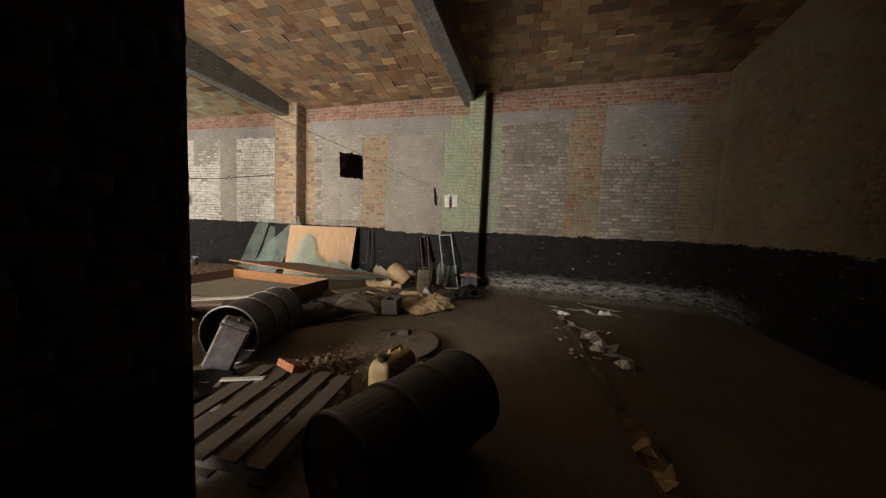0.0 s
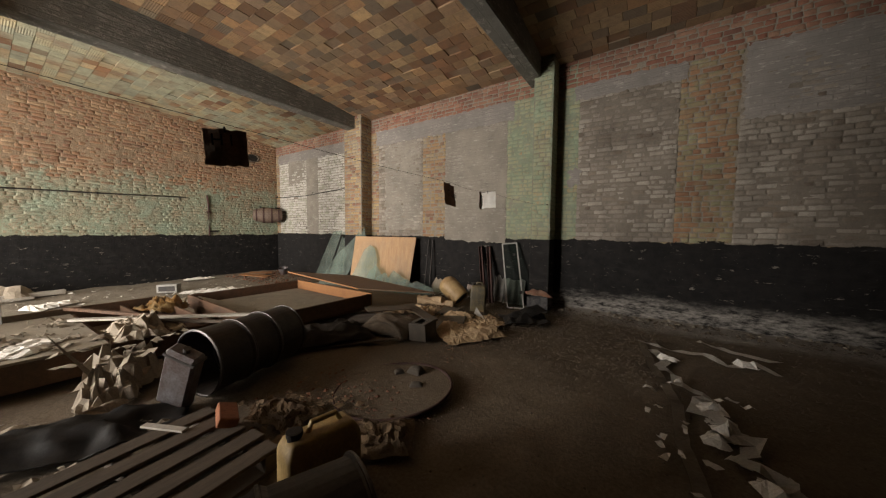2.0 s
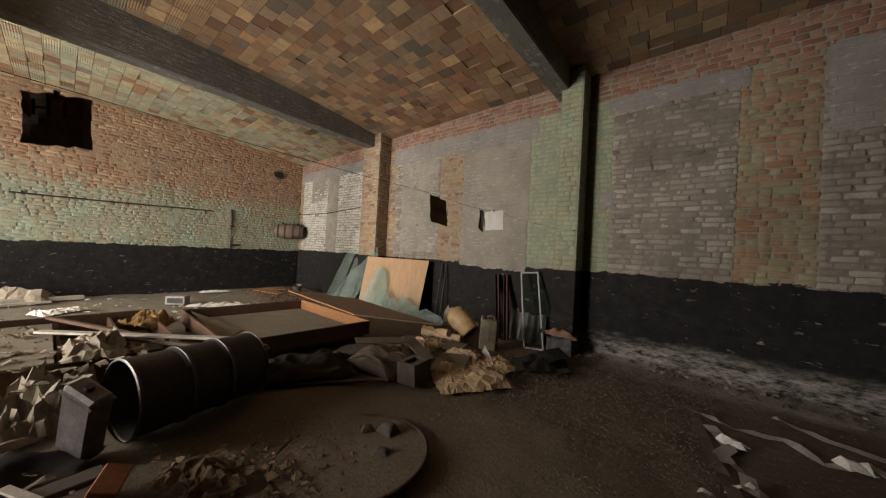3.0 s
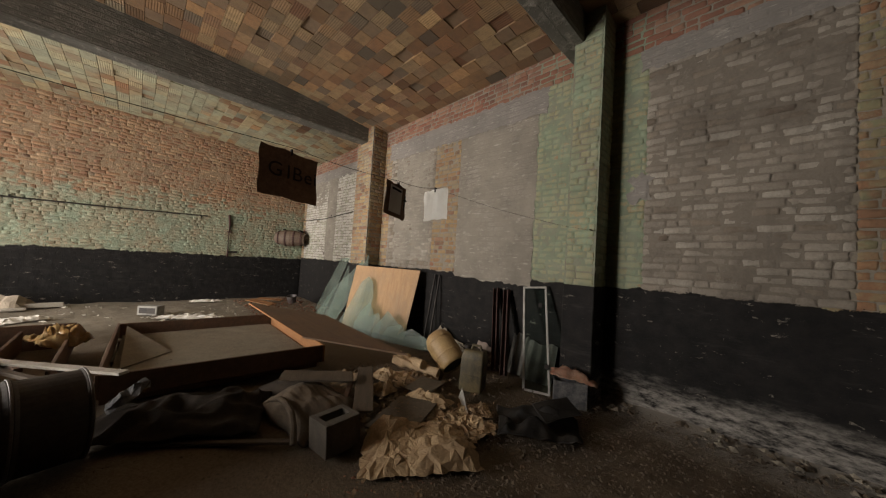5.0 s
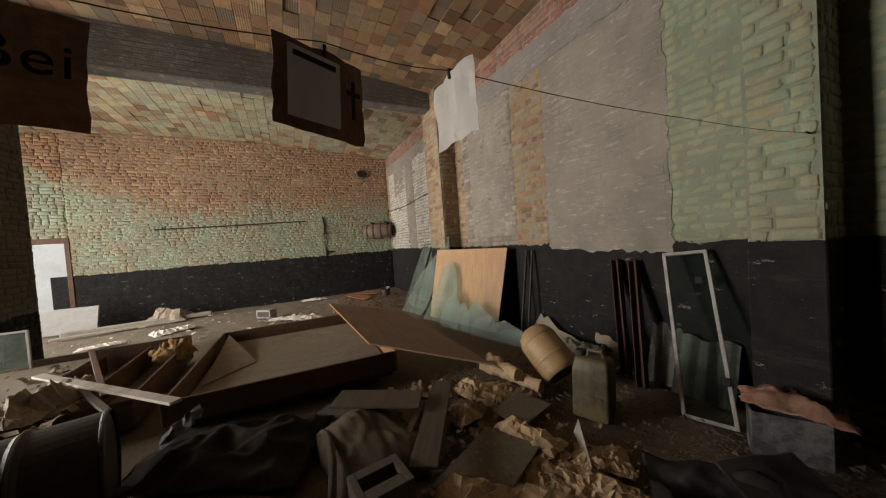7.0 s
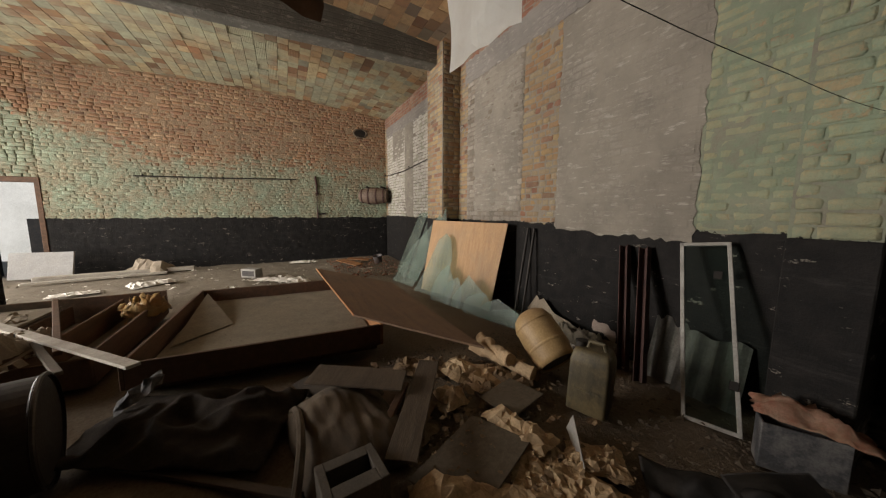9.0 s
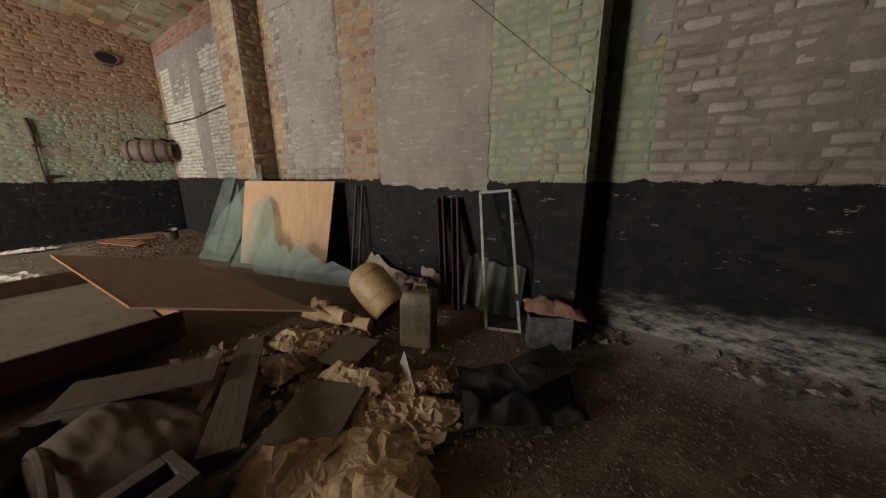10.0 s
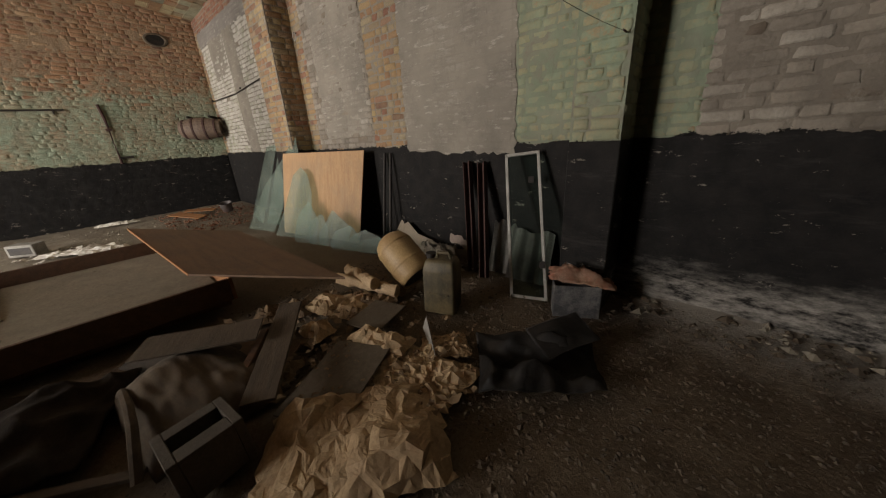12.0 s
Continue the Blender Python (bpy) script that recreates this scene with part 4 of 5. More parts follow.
    ob = new(name + "_text", cu)
    dg = bpy.context.evaluated_depsgraph_get()
    me = bpy.data.meshes.new_from_object(ob.evaluated_get(dg))
    bpy.data.objects.remove(ob)
    me.materials.clear()
    me.materials.append(material)
    out = new(name, me)
    out.parent = parent
    out.matrix_basis = m
    return out


def card(w, h, bow, seed, thick=0.003):
    """A hanging card in the xz plane with its top edge at z 0, slightly bowed."""
    rng = random.Random(seed)
    bm = bmesh.new()
    n = 8
    grid = [[bm.verts.new((w * (i / n - 0.5) + (rng.uniform(-0.003, 0.003) if i in (0, n) else 0), bow * (4 * (i / n - 0.5) ** 2) + 0.01 * noise.noise(Vector((i, j, seed)) * 0.4), -h * j / n + (rng.uniform(-0.004, 0.004) if j in (0, n) else 0))) for j in range(n + 1)] for i in range(n + 1)]
    for i in range(n):
        for j in range(n):
            bm.faces.new((grid[i][j], grid[i][j + 1], grid[i + 1][j + 1], grid[i + 1][j]))
    bmesh.ops.solidify(bm, geom=bm.faces[:], thickness=thick)
    return bm


def clip_on(parent, x):
    part("peg", boxed(x - 0.004, x + 0.004, -0.007, 0.009, -0.016, 0.012, 0.0015), dark_iron, parent)


def hung(name, label, m, w, h, mat, seed, bow=0.006):
    t = thing(name, label, "sign", m, "cards hung on the line")
    part("card", card(w, h, bow, seed), mat, t)
    clip_on(t, 0.0)
    return t


c1 = hung("hanging_sign", "dark brown cardboard sign with inked strokes hung on the line", pose(-1.217, 1.937, 1.93, 0, -3, 58), 0.175, 0.168, cardboard, 1)
for k, ch in enumerate("HI"):
    text_part(ch, 0.075, c1, pose(-0.06 + 0.075 * k, -0.006, -0.075, 90, 0, 0), ink, "letter")
c2 = hung("hanging_sign", "dark brown cardboard sign with large inked letters on the line", pose(-1.16, 3.825, 1.905, -7, 2, 99), 0.25, 0.207, cardboard, 2)
for ch, x in (("G", -0.1), ("I", -0.025), ("B", 0.0), ("e", 0.052), ("i", 0.096)):
    text_part(ch, 0.085, c2, pose(x, -0.013, -0.125, 90, 0, 0), ink, "letter")
c3 = hung("hanging_sign", "dark cardboard sign with a grey paper sheet and a black cross", pose(-1.078, 4.332, 1.864, 0, 4, 111), 0.19, 0.175, cardboard, 3)
part("sheet", boxed(-0.075, 0.03, -0.011, -0.008, -0.155, -0.02, 0.0), paper_card, c3, "grey printed paper sheet glued on")
part("headline", boxed(-0.065, 0.02, -0.0125, -0.011, -0.04, -0.03), ink, c3)
part("cross_upright", boxed(0.057, 0.064, -0.0125, -0.0085, -0.125, -0.045), ink, c3)
part("cross_arm", boxed(0.045, 0.076, -0.0128, -0.0085, -0.075, -0.067), ink, c3)
c4 = hung("hanging_card", "blank off-white paper card pegged to the line", pose(-1.16, 4.67, 1.918, 0, -2, 5), 0.192, 0.19, paper_card, 4)

# ---------------------------------------------------------------- drums and canisters


def drum_parts(d, length, r, lid=True, dent=0.0):
    prof = [(r - 0.004, 0.0), (r + 0.006, 0.004), (r + 0.006, 0.022), (r, 0.03)]
    for z in (length * 0.35, length * 0.66):
        prof += [(r, z - 0.03), (r + 0.012, z - 0.012), (r + 0.012, z + 0.012), (r, z + 0.03)]
    prof += [(r, length - 0.03), (r + 0.006, length - 0.022), (r + 0.006, length - 0.004), (r - 0.004, length)]
    body = turned(prof, 40, False)
    for v in body.verts:
        v.co += Vector((1, 1, 0)) * 0.006 * noise.noise(v.co * 4)
    part("shell", body, drum_black, d, smooth=False)
    # hoop colour raised to imitate light grazing along the ribs
    for z in (0.011, length * 0.35, length * 0.66, length - 0.011):
        e = 0.012 if 0.1 < z < length - 0.1 else 0.007
        part("hoop", turned([(r + e - 0.006, z - 0.01), (r + e + 0.004, z - 0.005), (r + e + 0.004, z + 0.005), (r + e - 0.006, z + 0.01)], 40, False), drum_rim, d, "worn bare metal hoop, lightened to stand in for grazing light")
    part("bottom", turned([(r - 0.006, length - 0.022), (r - 0.02, length - 0.016)], 40), drum_black, d)
    if lid:
        part("lid", turned([(r - 0.006, 0.018), (r - 0.03, 0.026), (0.1, 0.022)], 40), drum_black, d)
        part("bung", turned([(0.035, 0.0), (0.035, 0.02), (0.02, 0.022)], 12), drum_rim, d)


drum_east = thing("steel_drum", "black steel drum lying on its side near the pallet", "drum", look((-0.76, 1.10, 0.302), (-0.36, 2.05, 0.302)) @ pose(0, 0, 0, 180, 0, 0))
drum_parts(drum_east, 1.0, 0.29)
drum_west = thing("steel_drum", "black steel drum lying open and burst beside the crates", "drum", look((-2.74, 2.28, 0.297), (-2.98, 3.2, 0.297)) @ pose(0, 0, 0, 180, 0, 0))
drum_parts(drum_west, 0.95, 0.285, lid=False)


def canister_shape(w, d, h, shoulder):
    bm = bmesh.new()
    box(bm, -w / 2, w / 2, -d / 2, d / 2, 0, h * shoulder)
    top = [f for f in bm.faces if f.normal.z > 0.9 or all(v.co.z > h * shoulder - 0.001 for v in f.verts)]
    r = bmesh.ops.extrude_face_region(bm, geom=top)
    vs = [v for v in r["geom"] if isinstance(v, bmesh.types.BMVert)]
    for v in vs:
        v.co.z = h
        v.co.x *= 0.86
        v.co.y *= 0.72
    bmesh.ops.delete(bm, geom=top, context="FACES")
    bmesh.ops.bevel(bm, geom=bm.edges[:], offset=min(w, d) * 0.12, segments=3, affect="EDGES", profile=0.6)
    bmesh.ops.recalc_face_normals(bm, faces=bm.faces[:])
    return bm


def canister(name, label, m, w, d, h, mat):
    c = thing(name, label, "canister", m)
    part("body", canister_shape(w, d, h, 0.84), mat, c, smooth=True)
    part("handle", rod([(-w * 0.18, 0, h - 0.02), (-w * 0.12, 0, h + 0.045), (w * 0.22, 0, h + 0.045), (w * 0.3, 0, h - 0.02)], 0.016, 8), mat, c)
    part("neck", turned([(0.036, h - 0.04), (0.036, h + 0.01), (0.042, h + 0.012), (0.042, h + 0.035), (0.03, h + 0.037)], 14), dark_iron, c, "dark screw cap").matrix_basis = pose(-w * 0.34, 0, 0)
    for s in (-1, 1):
        part("rib", boxed(-w * 0.32, w * 0.32, s * d / 2 - 0.006, s * d / 2 + 0.006, h * 0.38, h * 0.42, 0.003), mat, c)
    return c


canister("jerry_can", "dirty yellow plastic jerry can standing on the dirt floor", pose(-1.0, 2.27, 0, 0, 0, 78), 0.40, 0.20, 0.38, canister_yellow)
canister("jerry_can", "mossy dark green plastic canister standing among the rubbish", pose(-2.10, 6.3, 0, 0, 2, 22), 0.27, 0.22, 0.47, canister_green)


def make_tin():
    t = thing("tin_canister", "scratched rusty tin canister leaning on the drum", "canister", pose(-2.68, 2.1, 0.04, 14, 25, 34))
    part("body", boxed(-0.12, 0.12, -0.06, 0.06, 0.03, 0.56, 0.02), tin, t)
    part("rim", boxed(-0.125, 0.125, -0.065, 0.065, 0.50, 0.525, 0.004), drum_rim, t)
    part("spout", turned([(0.025, 0.55), (0.025, 0.59), (0.018, 0.59)], 12), drum_rim, t)


make_tin()


def make_keg():
    k = thing("plastic_keg", "dusty yellow keg lying on its side on wrapped bundles", "keg", look((-2.92, 6.42, 0.46), (-2.52, 6.42, 0.145)) @ pose(0, 0, 0, 180, 0, 0))
    L, r = 0.52, 0.185
    part("shell", turned([(0.02, 0.0), (r * 0.6, 0.012), (r * 0.85, 0.05), (r, 0.12), (r * 1.02, 0.25), (r, 0.40), (r * 0.94, 0.47), (r * 0.93, L), (r * 0.86, L), (r * 0.85, L - 0.015)], 30, False), keg_yellow, k, smooth=True)
    part("end", turned([(r * 0.86, L - 0.02), (0.05, L - 0.012)], 30), cement, k, "brown soiled open end")
    for z in (0.14, 0.36):
        part("hoop", turned([(r * 0.99, z - 0.02), (r * 1.025, z - 0.008), (r * 1.025, z + 0.008), (r * 0.99, z + 0.02)], 30, False), keg_yellow, k, smooth=True)


make_keg()

# ---------------------------------------------------------------- pallet and crates


def make_pallet():
    p = thing("wooden_pallet", "grey weathered wooden pallet lying on the floor", "pallet", pose(-1.78, 1.72, 0, 0, 0, 6))
    for k in range(5):
        x = -0.40 + k * 0.185
        bm = boxed(x, x + 0.125, -0.56 + 0.015 * (k % 2), 0.50 - 0.012 * ((k * 2) % 3), 0.115, 0.138, 0.004)
        part("top_slat", bm, wood_grey, p)
    for y in (-0.5, -0.05, 0.38):
        part("bearer", boxed(-0.41, 0.47, y, y + 0.09, 0.022, 0.114, 0.004), wood_grey, p)
    for x in (-0.40, -0.02, 0.34):
        part("bottom_slat", boxed(x, x + 0.12, -0.54, 0.5, 0.0, 0.021, 0.003), wood_grey, p)


make_pallet()
solo("loose_brick", boxed(-0.06, 0.06, -0.125, 0.125, 0.0, 0.065, 0.006), fired_brick, "orange fired brick lying across the pallet end", "brick", pose(-1.93, 2.17, 0.142, 0, 20, 70))
solo("white_slat", boxed(-0.16, 0.16, -0.022, 0.022, 0.0, 0.015, 0.002), white_wood, "short white painted slat on the pallet", "slat", pose(-2.15, 1.9, 0.14, 0, 0, 25))


def make_crate():
    x0, x1, y0, y1 = -6.08, -3.68, 3.26, 5.2
    cx, cy = (x0 + x1) / 2, (y0 + y1) / 2
    hx, hy = (x1 - x0) / 2, (y1 - y0) / 2
    c = thing("shallow_crate", "large shallow wooden crate with a dusty bottom board", "crate", pose(cx, cy, 0, 0, 0, -1.5))
    part("bottom_board", boxed(-hx + 0.03, hx - 0.03, -hy + 0.03, hy - 0.03, 0.12, 0.145, 0.004), dusty_board, c, "dust-covered bottom board")
    # orange for the lit end board, brown for the boards in shade
    part("side_board", boxed(hx - 0.03, hx, -hy, hy, 0.10, 0.31, 0.005), wood_brown, c)
    part("side_board", boxed(-hx, -hx + 0.03, -hy, hy, 0.10, 0.31, 0.005), wood_brown, c)
    part("end_board", boxed(-hx, hx, hy, hy + 0.03, 0.10, 0.315, 0.005), wood_orange, c, "end board coloured orange for the light on it")
    part("end_board", boxed(-hx, hx, -hy - 0.03, -hy, 0.10, 0.315, 0.005), wood_brown, c)
    for x in (-hx + 0.2, 0.0, hx - 0.25):
        part("bearer", boxed(x, x + 0.1, -hy, hy, 0.0, 0.12, 0.005), wood_brown, c)
    a, b, c = Vector((-4.35, 3.34, 0.165)), Vector((-4.85, 3.78, 0.155)), Vector((-5.95, 3.36, 0.30))
    m = plane_through(a, b, c)
    far = m.inverted() @ c
    solo("loose_board", shard([(0.0, 0.0), ((b - a).length, 0.0), (far.x, far.z)], 0.010), dusty_board, "torn triangular sheet of board lying in the crate", "board", m)


make_crate()


def make_second_crate():
    c = thing("shallow_crate", "wooden crate part covered by a dusty top board", "crate", pose(-5.0, 1.3, 0, 0, 0, 1.0))
    part("top_board", boxed(-0.95, 0.98, -1.9, 0.66, 0.275, 0.30, 0.004), dusty_board, c, "dusty top board under rubbish")
    part("side_board", boxed(0.94, 0.97, -1.9, 1.6, 0.03, 0.272, 0.005), wood_brown, c)
    part("side_board", boxed(-1.08, -1.05, -1.9, 1.6, 0.03, 0.36, 0.005), wood_brown, c, "red-brown side board standing proud")
    for y in (-1.9, 0.68, 1.15, 1.57):
        part("cross_board", boxed(-1.04, 0.93, y, y + 0.03, 0.03, 0.30 if y > 0.7 else 0.27, 0.005), wood_brown, c)
    part("bottom_board", boxed(-1.04, 0.93, 0.66, 1.58, 0.03, 0.05), dusty_board, c)


make_second_crate()


def plank(name, a, b, w, t, mat, label, roll=0.0, category="plank"):
    a, b = Vector(a), Vector(b)
    d = b - a
    m = Matrix.Translation(a) @ d.to_track_quat("Y", "Z").to_matrix().to_4x4() @ pose(0, 0, 0, 0, roll, 0)
    bm = boxed(-w / 2, w / 2, 0, d.length, 0, t, min(t, w) * 0.12)
    return solo(name, bm, mat, label, category, m)


plank("wooden_plank", (-5.1, 1.85, 0.37), (-3.45, 3.38, 0.37), 0.085, 0.025, white_wood, "pale narrow plank laid across the crates")
plank("wooden_plank", (-4.75, 2.25, 0.33), (-3.6, 2.95, 0.34), 0.05, 0.03, wood_grey, "grey batten lying across the crate edges")
plank("wooden_plank", (-5.95, 1.9, 0.36), (-4.05, 2.75, 0.33), 0.05, 0.04, wood_brown, "brown batten lying across the crate edges")
plank("wooden_stick", (-2.95, 3.42, 0.0), (-2.25, 4.36, 0.0), 0.05, 0.025, wood_grey, "thin grey stick lying on the dirt", category="stick")
plank("wooden_plank", (-3.0, 5.41, 0.15), (-2.05, 4.82, 0.17), 0.17, 0.022, wood_grey, "dark worn plank lying over the sacks")
plank("wooden_plank", (-2.82, 5.13, 0.10), (-2.33, 4.78, 0.10), 0.05, 0.04, wood_brown, "red-brown batten beside the plank")


def leaning_sheet():
    """The dark panel tilted over the crate's corner."""
    L, C, R = Vector((-5.59, 4.75, 0.60)), Vector((-3.7, 4.92, 0.44)), Vector((-2.68, 5.76, 0.35))
    ux = (L - C).normalized()
    n = ux.cross(R - C).normalized()
    if n.z < 0:
        n = -n
    uy = n.cross(ux)
    m = Matrix((ux, uy, n)).transposed().to_4x4()
    m.translation = C
    w = (L - C).length
    r = Vector(((R - C).dot(ux), (R - C).dot(uy)))
    bm = bmesh.new()
    pts = [(0, 0), (w, 0), (w + r.x, r.y), (r.x, r.y)]
    if r.y < 0:
        pts.reverse()
    lo = [bm.verts.new((x, y, -0.018)) for x, y in pts]
    hi = [bm.verts.new((x, y, 0)) for x, y in pts]
    bm.faces.new(list(reversed(lo)))
    bm.faces.new(hi)
    for i in range(4):
        j = (i + 1) % 4
        bm.faces.new((lo[i], lo[j], hi[j], hi[i]))
    panel = thing("fibre_panel", "dark brown fibreboard panel tilted over the crate corner", "panel", m)
    part("board", bm, plywood_dark, panel)
    part("edge_strip", boxed(0.0, w, -0.005, 0.004, -0.021, 0.003, 0.001), wood_orange, panel, "raw pale orange edge")


leaning_sheet()


def make_pane():
    p = thing("framed_glass", "large dusty glass pane in a thin frame standing by the pier", "glass pane", pose(-5.95, 0.95, 0.30, 0, 0, 84))
    w, h = 1.6, 0.45
    part("pane", boxed(-w + 0.45, 0.45, -0.004, 0.004, 0.02, h - 0.01), glass_dusty, p, "dusty greenish glass")
    part("rail", boxed(-w + 0.45, 0.45, -0.012, 0.012, h - 0.012, h + 0.012, 0.003), alu, p)
    part("rail", boxed(-w + 0.45, 0.45, -0.012, 0.012, 0.0, 0.022, 0.003), wood_brown, p)
    part("stile", boxed(0.44, 0.464, -0.012, 0.012, 0.0, h + 0.012, 0.003), alu, p)
    part("stile", boxed(-w + 0.44, -w + 0.464, -0.012, 0.012, 0.0, h + 0.012, 0.003), alu, p)


make_pane()

# ---------------------------------------------------------------- the leaning sheets at the north wall


pb = plane_through((-5.98, 6.60, 0.0), (-4.2, 6.98, 0.0), (-5.72, 6.93, 1.27))
solo("plywood_sheet", shard([(0.0, 0.0), (1.72, 0.0), (1.80, 1.30), (0.03, 1.30)], 0.012), plywood, "warm brown plywood sheet leaning against the wall", "board", pb)
for i, (a, b, c, pts, label) in enumerate((
    ((-6.62, 6.4, 0.0), (-5.6, 6.65, 0.0), (-6.4, 6.95, 1.4), [(-0.28, 0.0), (0.45, -0.0), (0.72, 0.62), (0.95, 1.28), (0.82, 1.62), (0.45, 1.15), (0.1, 0.78)], "tall pointed greenish glass sheet leaning on the plywood"),
    ((-7.35, 6.6, 0.0), (-6.5, 6.75, 0.0), (-7.3, 7.1, 1.4), [(-0.1, 0.12), (0.28, 0.0), (0.42, 0.75), (0.52, 1.5), (0.2, 1.47), (0.02, 0.7)], "narrow greenish glass sheet leaning on the wall"),
    ((-7.0, 6.7, 0.0), (-6.3, 6.8, 0.0), (-7.0, 7.15, 1.3), [(0.0, 0.0), (0.45, 0.0), (0.5, 1.2), (0.16, 1.3)], "narrow greenish glass strip leaning on the wall"),
    ((-5.72, 6.48, 0.0), (-4.6, 6.8, 0.0), (-5.62, 6.8, 1.1), [(-0.2, 0.0), (0.6, 0.0), (0.62, 0.7), (0.52, 1.0), (0.38, 1.1), (0.22, 0.98), (0.02, 0.45)], "broken greenish glass sheet leaning on the plywood"),
)):
    solo("glass_sheet", shard(pts, 0.006), glass_dusty, label, "glass sheet", plane_through(a, b, c), "glass sheets by the plywood")
rng = random.Random(17)
for k, (x, w, h, lean, top) in enumerate(((-5.25, 0.42, 0.62, 0.05, 0.20), (-4.95, 0.36, 0.45, -0.10, 0.24), (-4.75, 0.5, 0.52, 0.18, 0.12), (-4.45, 0.46, 0.34, 0.05, 0.30), (-4.2, 0.62, 0.30, 0.30, 0.22), (-4.0, 0.5, 0.22, 0.2, 0.3))):
    y = 6.44 + 0.2 * (x + 5.3) + rng.uniform(-0.03, 0.03)
    pts = [(0.0, 0.0), (w, 0.0), (w + lean * h * 0.7, h * 0.55), (lean * h + top + 0.03, h * 0.94), (lean * h + top - 0.02, h), (lean * h + 0.02, h * 0.72), (-0.03, h * 0.3)]
    solo("glass_shard", shard(pts, 0.005), glass_dusty, "jagged dusty glass shard leaning at the plywood's foot", "glass shard", plane_through((x, y, 0.0), (x + 1, y + 0.3, 0.0), (x, y + 0.22, 0.6)), "glass shards")


def make_channel(x, y, seed):
    """A rusty steel channel standing against the wall."""
    foot, head = Vector((x, y, 0.0)), Vector((x - 0.24, 7.34, 1.12))
    up = (head - foot).normalized()
    side = Vector((1, 0, 0)) - up * up.x
    side.normalize()
    m = Matrix((side, up.cross(side), up)).transposed().to_4x4()
    m.translation = foot
    t = thing("steel_post", "rusty brown steel channel leaning against the tarred wall", "post", m, "channels against the wall")
    L = (head - foot).length
    part("web", boxed(-0.035, 0.035, 0.03, 0.038, 0, L, 0.001), rust, t)
    part("flange", boxed(-0.04, -0.032, -0.03, 0.038, 0, L, 0.001), rust, t)
    part("flange", boxed(0.032, 0.04, -0.03, 0.038, 0, L, 0.001), rust, t)


make_channel(-2.34, 7.06, 1)
make_channel(-2.15, 7.0, 2)
for k, (x, lean) in enumerate(((-3.98, 0.12), (-3.86, 0.04))):
    solo("iron_pipe", rod([(x + 0.05, 7.12 + 0.02 * k, 0.0), (x, 7.36, 1.22)], 0.018, 10), dark_iron, "thin dark iron pipe leaning against the wall", "pipe", None, "pipes against the wall")


def make_window_frame():
    a, b, c = (-1.735, 6.83, 0.0), (-1.455, 6.93, 0.0), (-2.03, 7.22, 1.185)
    m = plane_through(a, b, c)
    inv = m.inverted()
    tl, tr, br = inv @ Vector(c), inv @ Vector((-1.715, 7.17, 1.275)), inv @ Vector(b)
    f = thing("window_frame", "pale aluminium window frame leaning against the wall", "window frame", m)
    corners = [Vector((0, 0, 0)), Vector((br.x, 0, 0)), Vector((tr.x, 0, tr.z)), Vector((tl.x, 0, tl.z))]
    names = ("bottom_rail", "stile", "top_rail", "stile")
    for name, p, q in zip(names, corners, corners[1:] + corners[:1]):
        d = q - p
        bm = boxed(-0.015, 0.015, -0.012, d.length + 0.012, -0.013, 0.013, 0.003, Matrix.Translation(p) @ d.to_track_quat("Y", "Z").to_matrix().to_4x4())
        part(name, bm, alu, f)
    g = shard([(corners[0].x + 0.01, 0.01), (corners[1].x - 0.01, 0.01), (corners[2].x - 0.01, corners[2].z - 0.01), (corners[3].x + 0.01, corners[3].z - 0.01)], 0.004)
    part("pane", g, glass_clear, f, "cracked clear glass")
    for z in (0.3, 1.05):
        part("hinge", boxed(corners[1].x - 0.02 - 0.2 * z, corners[1].x + 0.03 - 0.2 * z, -0.025, -0.01, z - 0.03, z + 0.03, 0.003), dark_iron, f)


make_window_frame()


def corrugated(w, h, wave, amp):
    bm = bmesh.new()
    n = int(w / wave * 8)
    cols = []
    for i in range(n + 1):
        x = w * i / n
        y = amp * math.sin(2 * math.pi * x / wave)
        cols.append((bm.verts.new((x, y, 0)), bm.verts.new((x, y, h + 0.02 * math.sin(x * 23)))))
    for (a, b), (c, d) in zip(cols, cols[1:]):
        bm.faces.new((a, c, d, b))
    bmesh.ops.solidify(bm, geom=bm.faces[:], thickness=0.006)
    return bm


solo("corrugated_sheet", corrugated(0.36, 0.55, 0.13, 0.018), asbestos, "short grey corrugated sheet leaning behind the frame", "sheet", plane_through((-2.22, 7.17, 0), (-1.9, 7.22, 0), (-2.26, 7.38, 0.5)))
solo("corrugated_sheet", corrugated(0.42, 0.5, 0.13, 0.018), asbestos, "short grey corrugated sheet leaning behind the frame", "sheet", plane_through((-1.98, 7.13, 0), (-1.6, 7.16, 0), (-2.0, 7.33, 0.5)))


def make_rag_box():
    b = thing("stained_box", "dark plastic box with white lime stains by the pilaster", "box", pose(-1.16, 6.80, 0, 0, 0, 28))
    part("front", boxed(-0.17, 0.17, -0.012, 0.0, 0, 0.27, 0.004), stained_box, b)
    part("back", boxed(-0.17, 0.17, 0.12, 0.132, 0, 0.27, 0.004), stained_box, b)
    part("side", boxed(-0.17, -0.158, 0.0, 0.12, 0, 0.27, 0.003), stained_box, b)
    part("side", boxed(0.158, 0.17, 0.0, 0.12, 0, 0.27, 0.003), stained_box, b)
    bm = crumpled(0.46, 0.24, 14, 0.14, 5, 4.0, 0.02)
    solo("pink_rag", bm, pink_rag, "faded pink and red rag lying on the stained box", "rag", pose(-1.17, 6.87, 0.275, 0, 8, 24), smooth=True)


make_rag_box()

